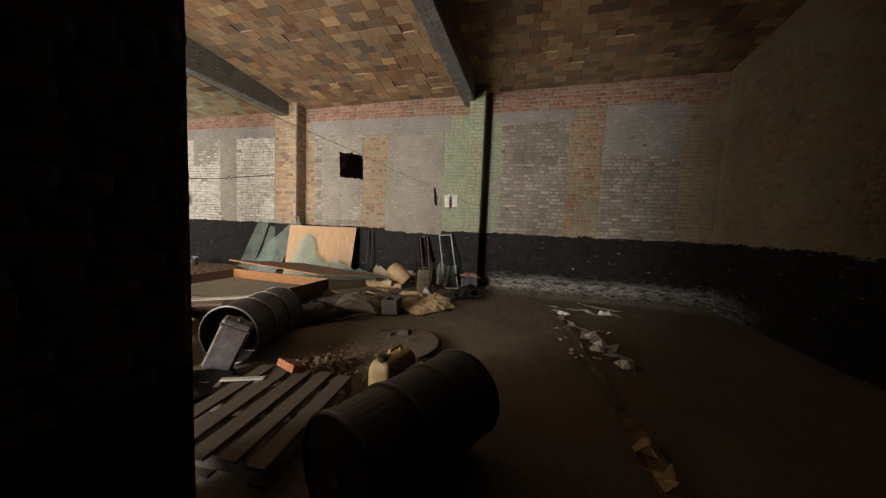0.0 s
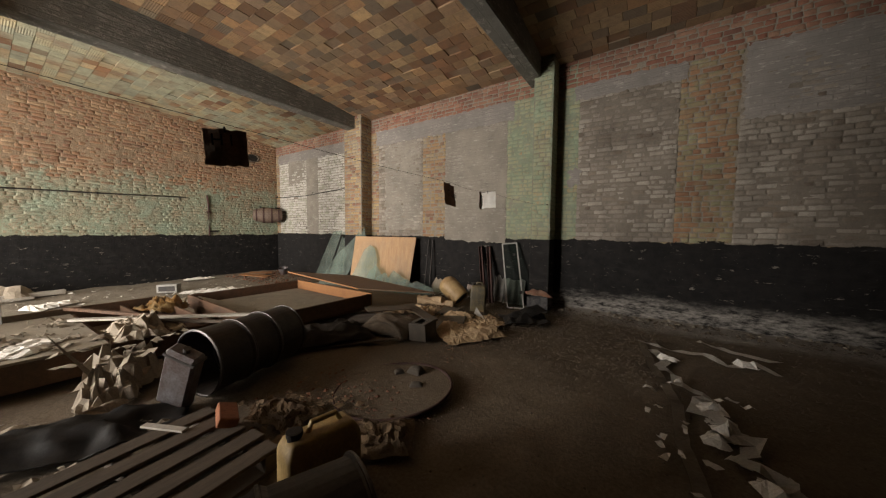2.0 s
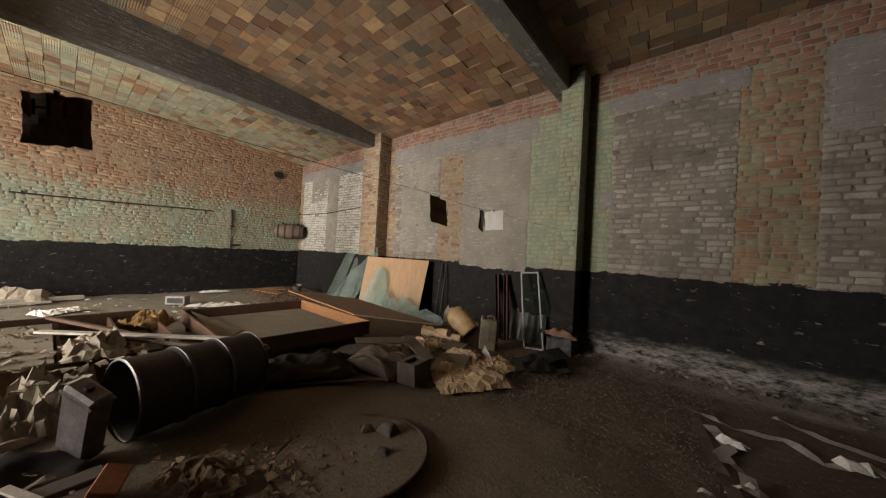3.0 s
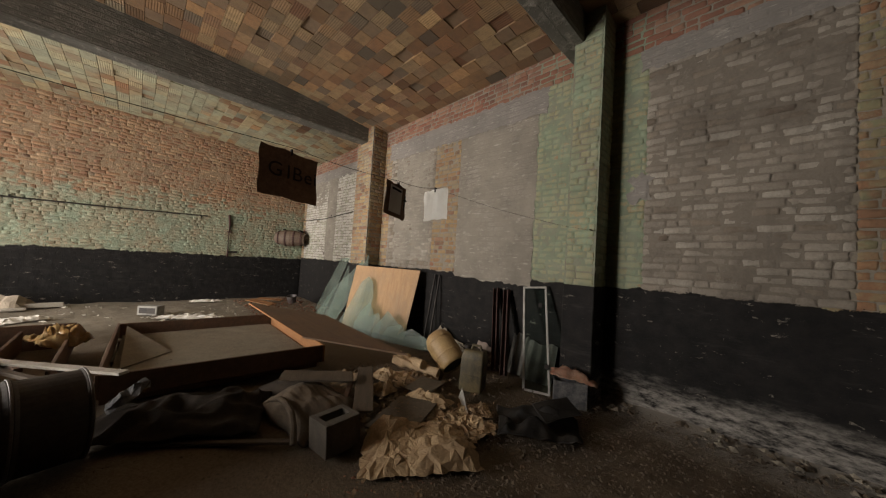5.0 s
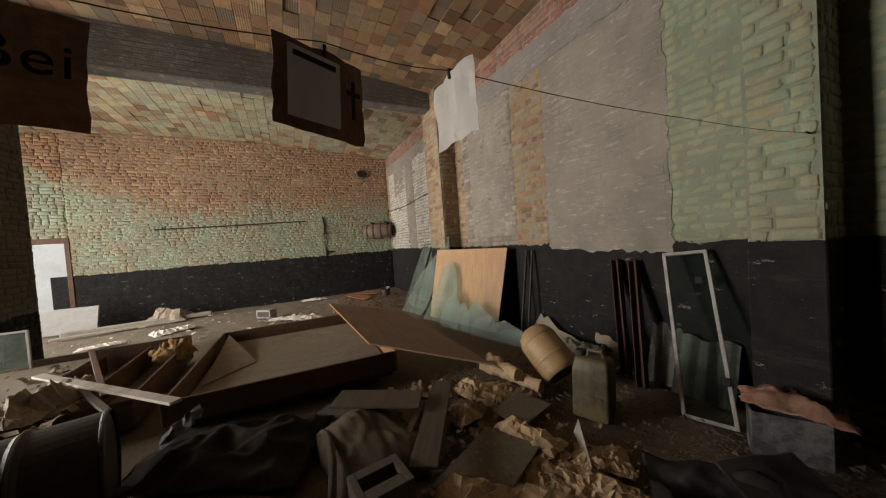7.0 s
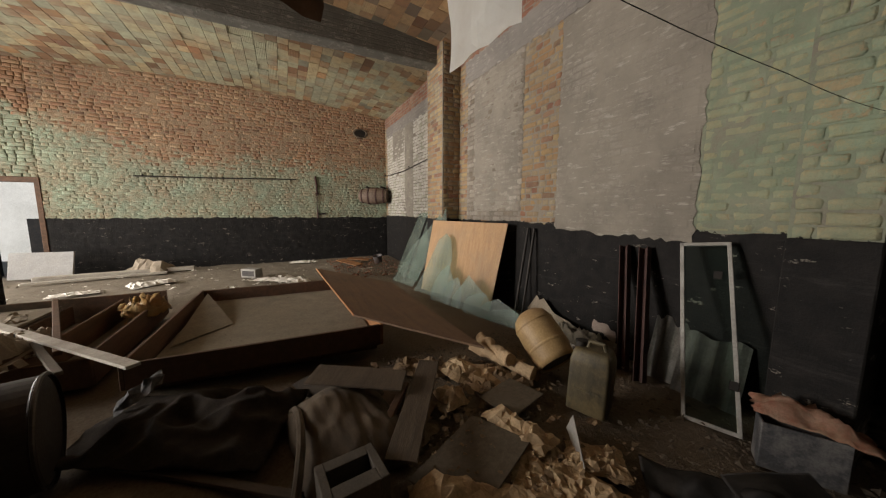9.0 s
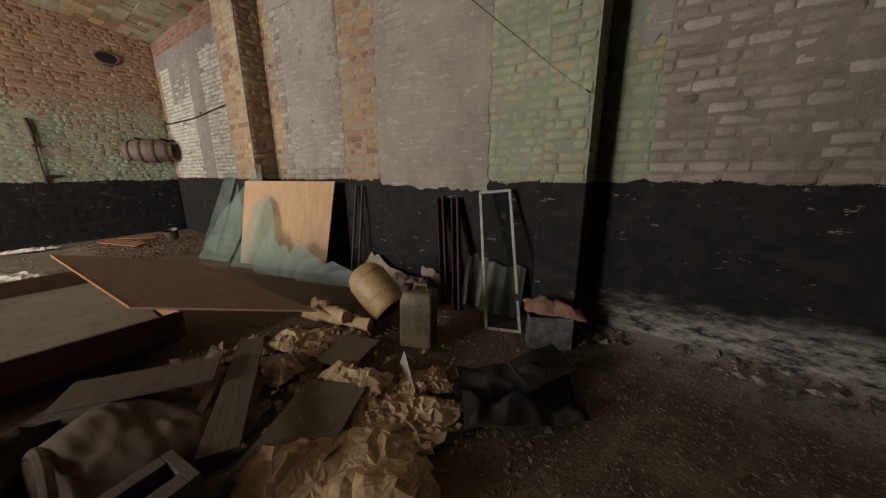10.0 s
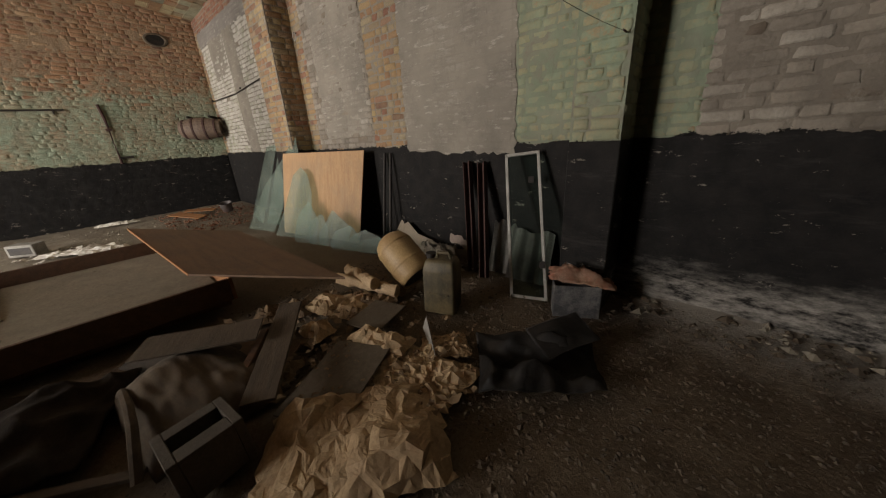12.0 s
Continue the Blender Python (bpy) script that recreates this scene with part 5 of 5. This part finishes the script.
# ---------------------------------------------------------------- broken flue opening in the west wall
def make_flue():
    t = thing("flue_opening", "broken flue hole high in the brick wall, shaded by a dark disc", "flue", Matrix.Translation((WEST + 0.046, 6.61, 3.81)) @ pose(0, 0, 0, 90, 0, 90) @ Matrix.Diagonal((1.35, 0.85, 1.0, 1.0)))
    rim = turned([(0.125, -0.01), (0.165, -0.01), (0.16, 0.014), (0.135, 0.02), (0.125, 0.012), (0.122, -0.008)], 22, False)
    for v in rim.verts:
        v.co.x *= 1 + 0.12 * noise.noise(v.co * 14)
        v.co.y *= 1 + 0.16 * noise.noise(v.co * 14 + Vector((3, 0, 0)))
    part("rim", rim, rubble_mat, t)
    # no real depth: a dark disc stands in for the shade inside
    part("dark_disc", turned([(0.135, 0.0), (0.10, -0.004), (0.02, -0.008)], 22), dark_iron, t, "flat dark disc in place of the hole's shade")


make_flue()

# ---------------------------------------------------------------- rubbish on the floor


def make_hollow_block():
    b = thing("hollow_block", "grey hollow cement block lying open side up among the rubbish", "block", pose(-2.04, 4.585, 0, 2, -3, 5))
    w, d, h = 0.13, 0.145, 0.235
    part("wall", boxed(-w, w, -d, -d + 0.042, 0, h, 0.004), cement, b)
    part("wall", boxed(-w, w, d - 0.042, d, 0, h - 0.001, 0.004), cement, b)
    part("web", boxed(-w, -w + 0.07, -d + 0.042, d - 0.042, 0, h - 0.002, 0.003), cement, b)
    part("web", boxed(w - 0.085, w, -d + 0.042, d - 0.042, 0, h - 0.002, 0.003), cement, b)
    # bottom of the hole coloured dark to stand in for its shade
    part("base", boxed(-w + 0.07, w - 0.085, -d + 0.042, d - 0.042, 0, 0.03), dark_iron, b)


make_hollow_block()


def mound(w, d, h, seed, n=26, fold=2.5):
    """A slumped sack: a rounded cushion with folds."""
    off = Vector((seed * 7.7, seed * 3.1, 0))
    bm = bmesh.new()
    grid = []
    for i in range(n + 1):
        row = []
        for j in range(n + 1):
            u, v = 2 * i / n - 1, 2 * j / n - 1
            body = max(0.0, 1 - abs(u) ** 3.2) ** 0.6 * max(0.0, 1 - abs(v) ** 3.2) ** 0.6
            p = Vector((u * w / 2, v * d / 2, 0))
            q = p * fold + off
            ridge = 1 - 2 * abs(noise.noise(q * 1.7))
            row.append(bm.verts.new((p.x * (1 + 0.12 * noise.noise(q)), p.y * (1 + 0.12 * noise.noise(q + Vector((5, 5, 0)))), max(0.0, h * body * (0.75 + 0.3 * noise.noise(q * 0.6) + 0.08 * ridge + 0.06 * noise.noise(Vector((q.x * 1.3, q.y * 6.0, seed))) + 0.015 * noise.noise(q * 6))))))
        grid.append(row)
    for i in range(n):
        for j in range(n):
            bm.faces.new((grid[i][j], grid[i + 1][j], grid[i + 1][j + 1], grid[i][j + 1]))
    rim = [grid[i][0] for i in range(n + 1)] + [grid[n][j] for j in range(1, n + 1)] + [grid[i][n] for i in range(n - 1, -1, -1)] + [grid[0][j] for j in range(n - 1, 0, -1)]
    bm.faces.new(list(reversed(rim)))
    return bm


sack_a = thing("burlap_sack", "slumped grey sack with a rolled corded edge", "sack", pose(-2.63, 4.66, 0, 0, 0, 8))
part("body", mound(0.86, 0.66, 0.25, 23, 44, 3.4), tan_sack, sack_a, smooth=True)
edge = sack_a.matrix_world.inverted()
part("rolled_edge", rod([edge @ Vector(p) for p in ((-3.0, 4.33, 0.02), (-2.86, 4.36, 0.12), (-2.7, 4.375, 0.18), (-2.55, 4.38, 0.19), (-2.4, 4.375, 0.17), (-2.28, 4.355, 0.11), (-2.2, 4.33, 0.02))], 0.024, 8), tan_sack, sack_a, "corded rolled edge")
sack_b = thing("burlap_sack", "dark slumped sack with a torn pale lip heaped against the crate", "sack", pose(-3.12, 3.75, 0, 0, 0, 65))
part("body", crumpled(1.2, 0.75, 48, 0.26, 22, 2.3, 0.012, rough=0.10), sack, sack_b, smooth=True)
part("torn_lip", creased(0.3, 0.12, 0.06, 29, 5), stained_box, sack_b, "pale torn plastic lip").matrix_basis = pose(-0.42, 0.1, 0.2, 20, -30, 40)
solo("burlap_sack", mound(0.8, 0.45, 0.14, 3), sack, "flat dusty sack under the panel", "sack", pose(-3.15, 4.7, 0, 0, 0, 20), smooth=True)
solo("kraft_paper", creased(0.88, 0.62, 0.14, 11, 19, limp=0.8), kraft, "big crumpled brown kraft paper sheet", "paper", pose(-1.60, 5.06, 0.0, 0, 0, 55))
solo("kraft_paper", creased(0.5, 0.4, 0.055, 12, 17, limp=0.2), kraft, "crumpled brown kraft paper near the canister", "paper", pose(-1.62, 5.62, 0.0, 0, 0, 10))
solo("kraft_paper", creased(0.44, 0.2, 0.085, 13, 14, limp=0.3), kraft, "torn strip of crumpled brown paper", "paper", pose(-2.1, 5.63, 0.05, 0, 0, 12))
solo("kraft_paper", creased(0.28, 0.2, 0.10, 14, 10, limp=0.3), kraft, "small crumpled brown paper ball", "paper", pose(-2.62, 5.42, 0.03, 0, 0, 0))
for k, (x, y, w, d, rz, mat, z) in enumerate(((-2.02, 5.24, 0.42, 0.62, 24, dusty_scrap, 0.05), (-2.41, 5.83, 0.32, 0.38, 14, dusty_scrap, 0.05), (-2.72, 5.05, 0.5, 0.25, 42, plywood_dark, 0.03), (-2.87, 4.78, 0.68, 0.27, 61, wood_grey, 0.235))):
    solo("board_scrap", boxed(-w / 2, w / 2, -d / 2, d / 2, 0, 0.012, 0.002), mat, "dusty flat scrap of fibreboard on the rubbish", "board", pose(x, y, z, 3 - k, 2 * k - 3, rz), "board scraps")
for k, (a, b) in enumerate((((-3.25, 6.0, 0.10), (-2.55, 6.18, 0.08)), ((-3.3, 6.1, 0.02), (-2.6, 6.28, 0.02)), ((-3.4, 6.2, 0.09), (-2.7, 6.05, 0.16)))):
    bundle = rod([tuple(p + (q - p) * f / 14 for p, q in zip(a, b)) for f in range(15)], 0.05, 16)
    for v in bundle.verts:
        v.co += noise.noise_vector(v.co * 9) * 0.03 + noise.noise_vector(v.co * 24) * 0.014
    solo("wrapped_roll", bundle, soiled_paper if k == 1 else kraft, "roll wrapped in brown paper under the keg", "roll", None, "wrapped rolls")
for k, (x, y, w, d, h, rz) in enumerate(((-2.9, 5.75, 0.6, 0.35, 0.14, 20), (-3.2, 5.4, 0.5, 0.3, 0.12, 60), (-1.95, 5.55, 0.45, 0.35, 0.10, 100), (-2.75, 6.0, 0.5, 0.2, 0.12, 10), (-1.75, 5.9, 0.35, 0.25, 0.1, 45), (-2.4, 5.0, 0.4, 0.25, 0.1, 130))):
    solo("kraft_paper", creased(w, d, h * 0.55, 160 + k, 14, limp=0.3), soiled_paper if k % 2 else kraft, "torn soiled brown paper in the rubbish heap", "paper", pose(x, y, 0.0, 0, 0, rz), "soiled papers")
strip = plane_through((-1.98, 5.93, 0.05), (-1.68, 5.74, 0.0), (-2.0, 5.98, 0.2))
solo("metal_strip", shard([(0, 0), (0.33, 0.0), (0.33, 0.035), (0.02, 0.12)], 0.004), alu, "bent shiny metal strip among the papers", "strip", strip)


def make_black_cloth():
    t = thing("black_sheeting", "crumpled black rubber sheeting with a folded flap on the gravel", "sheeting", pose(-1.17, 6.1, 0, 0, 0, 35))
    part("sheet", crumpled(0.72, 0.6, 40, 0.27, 21, 2.4, 0.006, rough=0.10), black_cloth, t, smooth=True)
    flap = crumpled(0.36, 0.26, 20, 0.05, 35, 3.0, 0.008, rough=0.08)
    flap.transform(pose(0.2, 0.12, 0.14, 14, -10, 20))
    part("flap", flap, black_cloth, t, "stiff folded flap", smooth=True)


make_black_cloth()


def make_lid():
    t = thing("drum_lid", "round steel lid lying flat under dirt", "lid", pose(-1.47, 3.38, -0.020, 1.0, -3.6, 0))
    part("disc", turned([(0.53, 0.0), (0.53, 0.008), (0.2, 0.014)], 40), dirt_floor, t, "lid covered in brown dirt")
    part("rim", rod([(0.54 * math.cos(a), 0.54 * math.sin(a), 0.014) for a in (2 * math.pi * k / 40 for k in range(41))], 0.013, 8), rust, t)


make_lid()
solo("crumpled_paper", crumpled(0.5, 0.35, 26, 0.1, 31, 6, rough=0.2), soiled_paper, "heap of brown leaves and torn paper by the pallet", "paper", pose(-1.85, 2.55, 0, 0, 0, 10))
solo("crumpled_paper", crumpled(0.42, 0.38, 26, 0.09, 32, 6, rough=0.2), soiled_paper, "heap of brown leaves and torn paper by the lid", "paper", pose(-1.02, 2.78, 0, 0, 0, 40))
for k, (x, y, s) in enumerate(((-1.48, 3.72, 0.12), (-1.3, 3.5, 0.09), (-1.62, 3.62, 0.07))):
    solo("clod", mound(s * 1.4, s, s * 0.7, 40 + k, 10), cement, "dark clod of earth on the lid's edge", "clod", pose(x, y, 0.0, 0, 0, 30 * k), "clods")

# papers and rubbish over the second crate
for k, (x, y, z, w, d, h, mat) in enumerate(((-4.15, 2.22, 0.30, 0.6, 0.42, 0.24, paper_dull), (-3.62, 2.0, 0.0, 0.5, 0.5, 0.42, paper_dull), (-3.35, 1.85, 0.0, 0.4, 0.4, 0.30, paper_dull), (-4.6, 2.3, 0.30, 0.4, 0.3, 0.15, paper_dull), (-4.4, 1.5, 0.30, 0.6, 0.3, 0.05, paper_white), (-4.9, 1.2, 0.30, 0.5, 0.4, 0.05, paper_dull), (-4.5, 0.9, 0.30, 0.6, 0.3, 0.06, paper_dull), (-5.3, 0.6, 0.30, 0.5, 0.4, 0.06, paper_white), (-3.05, 1.65, 0.0, 0.8, 0.14, 0.08, paper_dull), (-2.95, 1.3, 0.0, 0.7, 0.12, 0.06, paper_dull))):
    solo("waste_paper", creased(w, d, h * 0.8, 50 + k, 13, limp=0.4), mat, "crumpled dirty waste paper on the crate and floor", "paper", pose(x, y, z, 0, 0, 37 * k), "waste papers")
solo("plastic_film", crumpled(0.6, 0.42, 20, 0.26, 71, 6.0), amber_film, "amber translucent plastic film crumpled in the crate", "film", pose(-5.6, 2.8, 0.2, 0, 0, 20), smooth=True)
solo("black_sheeting", crumpled(1.3, 0.5, 34, 0.2, 151, 2.2, 0.005, rough=0.1), black_cloth, "dark plastic sheeting slumped before the crate", "sheeting", pose(-2.75, 1.55, 0, 0, 0, 62), smooth=True)

# the west bay's floor
plank("white_beam", (-9.9, -0.2, 0.0), (-10.2, 2.35, 0.0), 0.13, 0.09, white_wood, "long white painted beam lying by the wall", category="beam")
plank("white_beam", (-9.55, -0.2, 0.0), (-9.9, 1.9, 0.0), 0.12, 0.04, white_wood, "white painted board lying by the wall", category="beam")
solo("burlap_sack", creased(0.85, 0.55, 0.28, 9, 11, 0.006, limp=0.6), paper_dull, "pale grey sack slumped by the west wall", "sack", pose(-10.35, 1.5, 0, 0, 0, 70))
# opaque white board stands in for a translucent sheet
solo("stand_in_sheet", boxed(-0.5, 0.5, -0.02, 0.02, 0, 0.56, 0.004), sheet_white, "white board in place of a translucent sheet leaning by the doorway", "board", pose(-10.25, -0.25, 0.0, -14, 0, 84))
hb = thing("hollow_block", "grey hollow block on the floor", "block", pose(-8.55, 3.68, 0, 0, 0, 50))
part("shell", boxed(-0.19, 0.19, -0.1, 0.1, 0, 0.19, 0.008), asbestos, hb)
# flat dark plate on the face, drawn as the block's shaded hollow
part("recess_shade", boxed(-0.15, 0.15, -0.104, -0.1, 0.04, 0.15), dark_iron, hb)
for k, (x, y, w, d, h) in enumerate(((-7.6, 4.5, 0.9, 0.4, 0.12), (-8.0, 4.1, 0.7, 0.3, 0.06), (-10.2, 4.8, 0.7, 0.25, 0.07), (-8.2, 1.1, 0.6, 0.25, 0.05), (-8.6, 2.0, 0.7, 0.4, 0.10), (-7.3, 3.6, 0.4, 0.2, 0.05), (-7.2, 4.9, 0.5, 0.2, 0.06))):
    solo("waste_paper", creased(w, d, h * 0.8, 80 + k, 13, limp=0.2), paper_white if k < 5 else paper_dull, "pale tangled paper and tape scraps on the floor", "paper", pose(x, y, 0, 0, 0, 30 + 25 * k), "waste papers")
for k, (x, y, w, d, rz) in enumerate(((-9.3, 5.9, 0.9, 0.25, 25), (-9.6, 6.2, 0.6, 0.2, 60))):
    solo("board_scrap", boxed(-w / 2, w / 2, -d / 2, d / 2, 0, 0.015, 0.003), wood_orange, "reddish board scrap on the brick rubble", "board", pose(x, y, 0.05 + 0.03 * k, 4, 3, rz), "board scraps")
bk = thing("small_bucket", "small dented grey tin bucket in the corner", "bucket", pose(-9.05, 6.62, 0.04, 10, 8, 0))
part("wall", turned([(0.10, 0.0), (0.13, 0.2), (0.135, 0.2), (0.125, 0.19), (0.10, 0.02)], 18, False), tin, bk)
part("floor", turned([(0.10, 0.0), (0.09, 0.012)], 18), tin, bk)

# ---------------------------------------------------------------- paper trail in the east bay


def ribbon(points, width, seed, curl=0.0):
    """A paper tape lying on the floor along points, bent up between them."""
    rng = random.Random(seed)
    bm = bmesh.new()
    pts = [Vector((x, y, 0)) for x, y in points]
    line = []
    for a, b in zip(pts, pts[1:]):
        steps = max(2, int((b - a).length / 0.09))
        for k in range(steps):
            line.append(a + (b - a) * (k / steps))
    line.append(pts[-1])
    pairs = []
    for i, p in enumerate(line):
        d = (line[min(i + 1, len(line) - 1)] - line[max(i - 1, 0)]).normalized()
        s = Vector((-d.y, d.x, 0)) * width / 2
        lift = 0.004 + curl * max(0.0, noise.noise(Vector((p.x * 5, p.y * 5, seed)))) * 1.6
        tip = Vector((0, 0, rng.uniform(-1, 1) * curl * 0.35))
        p = p + Vector((rng.uniform(-1, 1), rng.uniform(-1, 1), 0)) * curl * 0.3
        lo = max(0.003, lift - abs(tip.z))
        pairs.append((bm.verts.new(p + s + Vector((0, 0, max(lo, lift + tip.z)))), bm.verts.new(p - s + Vector((0, 0, max(lo, lift - tip.z))))))
    for (a, b), (c, d) in zip(pairs, pairs[1:]):
        bm.faces.new((a, b, d, c))
    bmesh.ops.solidify(bm, geom=bm.faces[:], thickness=0.002)
    return bm


solo("paper_tape", ribbon([(0.42, 6.2), (0.55, 5.3), (0.72, 4.5), (0.72, 3.9), (0.82, 3.1), (0.83, 2.75)], 0.085, 1, 0.02), paper_dull, "long dull paper tape lying on the floor", "paper tape")
solo("paper_tape", ribbon([(0.85, 2.6), (0.9, 2.3), (0.86, 1.75), (0.9, 1.5)], 0.13, 2, 0.03), kraft, "brown folded paper tape on the dark floor", "paper tape")
solo("paper_tape", ribbon([(0.62, 5.35), (0.75, 4.95), (0.95, 4.72), (0.8, 4.45), (1.05, 4.35), (0.9, 4.1), (1.15, 4.15), (1.0, 3.85), (1.18, 3.8), (1.13, 3.5)], 0.10, 3, 0.07), paper_white, "white curled paper tape on the dark floor", "paper tape")
solo("paper_tape", ribbon([(0.4, 6.15), (0.75, 5.95), (1.05, 6.0), (1.25, 5.75), (1.5, 5.95), (1.62, 5.75)], 0.07, 4, 0.05), paper_white, "white crumpled paper tape near the wall", "paper tape")
solo("paper_tape", ribbon([(0.55, 5.85), (0.68, 5.5), (0.6, 5.3)], 0.10, 5, 0.03), paper_white, "short white paper strip on the floor", "paper tape")
solo("paper_tape", ribbon([(1.05, 6.55), (1.35, 6.3), (1.75, 6.15)], 0.07, 6, 0.04), paper_white, "white paper strip near the wall", "paper tape")
for k, (x, y) in enumerate(((0.95, 4.55), (1.0, 4.25), (0.92, 4.05), (1.1, 3.65), (0.7, 5.6), (1.4, 5.85), (0.88, 2.25), (0.9, 1.95), (0.82, 1.7))):
    solo("paper_sheet", creased(0.19, 0.14, 0.08, 120 + k, 4), paper_white if k < 6 else kraft, "small folded paper sheet on the dark floor", "paper", pose(x, y, 0.004, 0, 0, 41 * k), "paper sheets")

# ---------------------------------------------------------------- crumbs and rubble


def rubble(name, regions, seed, mat, label):
    rng = random.Random(seed)
    verts, faces = [], []
    base = [(1, 0, 0), (0, 1, 0), (-1, 0, 0), (0, -1, 0), (0, 0, 0.8), (0, 0, -0.4)]
    tri = [(0, 1, 4), (1, 2, 4), (2, 3, 4), (3, 0, 4), (1, 0, 5), (2, 1, 5), (3, 2, 5), (0, 3, 5)]
    for x0, x1, y0, y1, count, s0, s1, z in regions:
        for _ in range(count):
            x, y = rng.uniform(x0, x1), rng.uniform(y0, y1)
            s = s0 + (s1 - s0) * rng.random() ** 3
            a = rng.uniform(0, 6.3)
            ca, sa = math.cos(a), math.sin(a)
            k = len(verts)
            sx, sy, sz = s * rng.uniform(0.6, 1.3), s * rng.uniform(0.5, 1.0), s * rng.uniform(0.4, 0.9)
            for px, py, pz in base:
                px, py, pz = px * sx + rng.uniform(-0.2, 0.2) * s, py * sy + rng.uniform(-0.2, 0.2) * s, pz * sz
                verts.append((x + px * ca - py * sa, y + px * sa + py * ca, z + pz))
            faces += [tuple(q + k for q in t) for t in tri]
    me = bpy.data.meshes.new(name)
    me.from_pydata(verts, [], faces)
    me.materials.append(mat)
    return tagged(new(name, me), label, "rubble", kind="stuff")


rubble("gravel", [(-1.6, 3.4, 4.2, 7.4, 5200, 0.003, 0.016, 0.0), (-1.5, 0.6, 4.7, 7.3, 5200, 0.004, 0.02, 0.0), (-1.0, 3.5, 6.9, 7.4, 420, 0.01, 0.05, 0.03), (-3.6, -0.9, 5.0, 7.2, 2600, 0.005, 0.03, 0.005), (-3.0, 1.2, 2.3, 5.0, 1300, 0.004, 0.016, 0.0)], 1, rubble_mat, "loose brown gravel and crumbs on the floor")
rubble("gravel", [(-1.0, 3.5, 7.05, 7.4, 160, 0.01, 0.05, 0.04), (-10.6, -6.6, -0.5, 6.8, 900, 0.006, 0.035, 0.0), (-5.9, -4.1, -0.5, 1.9, 420, 0.006, 0.03, 0.305), (-3.7, -2.3, 6.9, 7.38, 130, 0.01, 0.06, 0.02), (-5.9, -3.8, 3.4, 5.1, 160, 0.004, 0.015, 0.147)], 2, rubble_pale, "pale crumbs of plaster and brick on the floor")
rubble("gravel", [(-10.4, -7.4, 5.4, 7.2, 800, 0.01, 0.06, 0.01), (-2.3, -0.9, 2.3, 3.4, 400, 0.006, 0.03, 0.0), (-1.7, -1.0, 4.1, 4.9, 120, 0.005, 0.02, 0.0)], 3, rubble_red, "red brick crumbs on the floor")


def scraps(name, regions, seed, mat, label):
    """Small torn leaves of paper, each bent once or twice, too many to count."""
    rng = random.Random(seed)
    verts, faces = [], []
    for x0, x1, y0, y1, count, s0, s1, z in regions:
        for _ in range(count):
            x, y, s, a = rng.uniform(x0, x1), rng.uniform(y0, y1), rng.uniform(s0, s1), rng.uniform(0, 6.3)
            ca, sa = math.cos(a), math.sin(a)
            w = s * rng.uniform(0.35, 0.8)
            k = len(verts)
            for i in range(4):
                u = s * (i / 3 - 0.5)
                lift = rng.uniform(0.0, 0.35) * s
                for v in (-w / 2, w / 2):
                    pu, pv = u + rng.uniform(-0.1, 0.1) * s, v * rng.uniform(0.6, 1.1)
                    verts.append((x + pu * ca - pv * sa, y + pu * sa + pv * ca, z + 0.004 + max(0.0, lift + rng.uniform(-0.12, 0.12) * s)))
            faces += [(k + 2 * i, k + 2 * i + 2, k + 2 * i + 3, k + 2 * i + 1) for i in range(3)]
    me = bpy.data.meshes.new(name)
    me.from_pydata(verts, [], faces)
    me.materials.append(mat)
    return tagged(new(name, me), label, "paper", kind="stuff")


scraps("paper_scraps", [(-2.9, -1.45, 4.9, 6.2, 170, 0.02, 0.07, 0.03), (-2.25, -1.75, 5.0, 5.5, 40, 0.01, 0.035, 0.065), (-2.6, -1.35, 4.95, 6.2, 70, 0.03, 0.12, 0.0), (-3.4, -2.4, 4.9, 6.4, 70, 0.03, 0.12, 0.02), (-2.3, -0.85, 2.35, 3.0, 80, 0.03, 0.10, 0.0), (-1.6, -1.2, 4.2, 4.8, 30, 0.02, 0.05, 0.0)], 7, soiled_paper, "torn brown paper and dry leaves strewn on the floor")
scraps("paper_scraps", [(-5.9, -4.05, -0.4, 1.95, 70, 0.04, 0.16, 0.30), (-4.6, -3.3, 1.6, 2.6, 45, 0.05, 0.16, 0.30), (-3.6, -2.3, 1.0, 2.0, 30, 0.05, 0.14, 0.02)], 8, paper_dull, "dull torn paper strewn on the crates")
scraps("paper_scraps", [(-8.4, -6.6, 3.4, 5.2, 50, 0.04, 0.16, 0.0), (-10.4, -7.5, -0.3, 5.2, 45, 0.03, 0.13, 0.0), (0.5, 1.25, 3.4, 5.0, 26, 0.04, 0.13, 0.0), (-3.6, -2.4, 6.9, 7.3, 50, 0.04, 0.11, 0.02)], 9, paper_white, "pale torn paper strewn on the floor")


def white_patch():
    """Fallen plaster and torn film at the foot of the wall behind the keg."""
    solo("torn_film", shard([(0, 0), (0.55, 0.0), (0.62, 0.16), (0.36, 0.2), (0.14, 0.34), (0.08, 0.30), (0.02, 0.36), (-0.08, 0.15)], 0.004), paper_dull, "torn whitish film hanging at the foot of the wall", "film", plane_through((-3.75, 7.22, 0.0), (-3.0, 7.25, 0.0), (-3.75, 7.38, 0.5)))
    solo("plaster_crumbs", crumpled(0.9, 0.3, 20, 0.2, 141, 7.0), rubble_pale, "fallen plaster lumps along the foot of the wall", "plaster", pose(-2.95, 7.2, 0, 0, 0, 2))


white_patch()
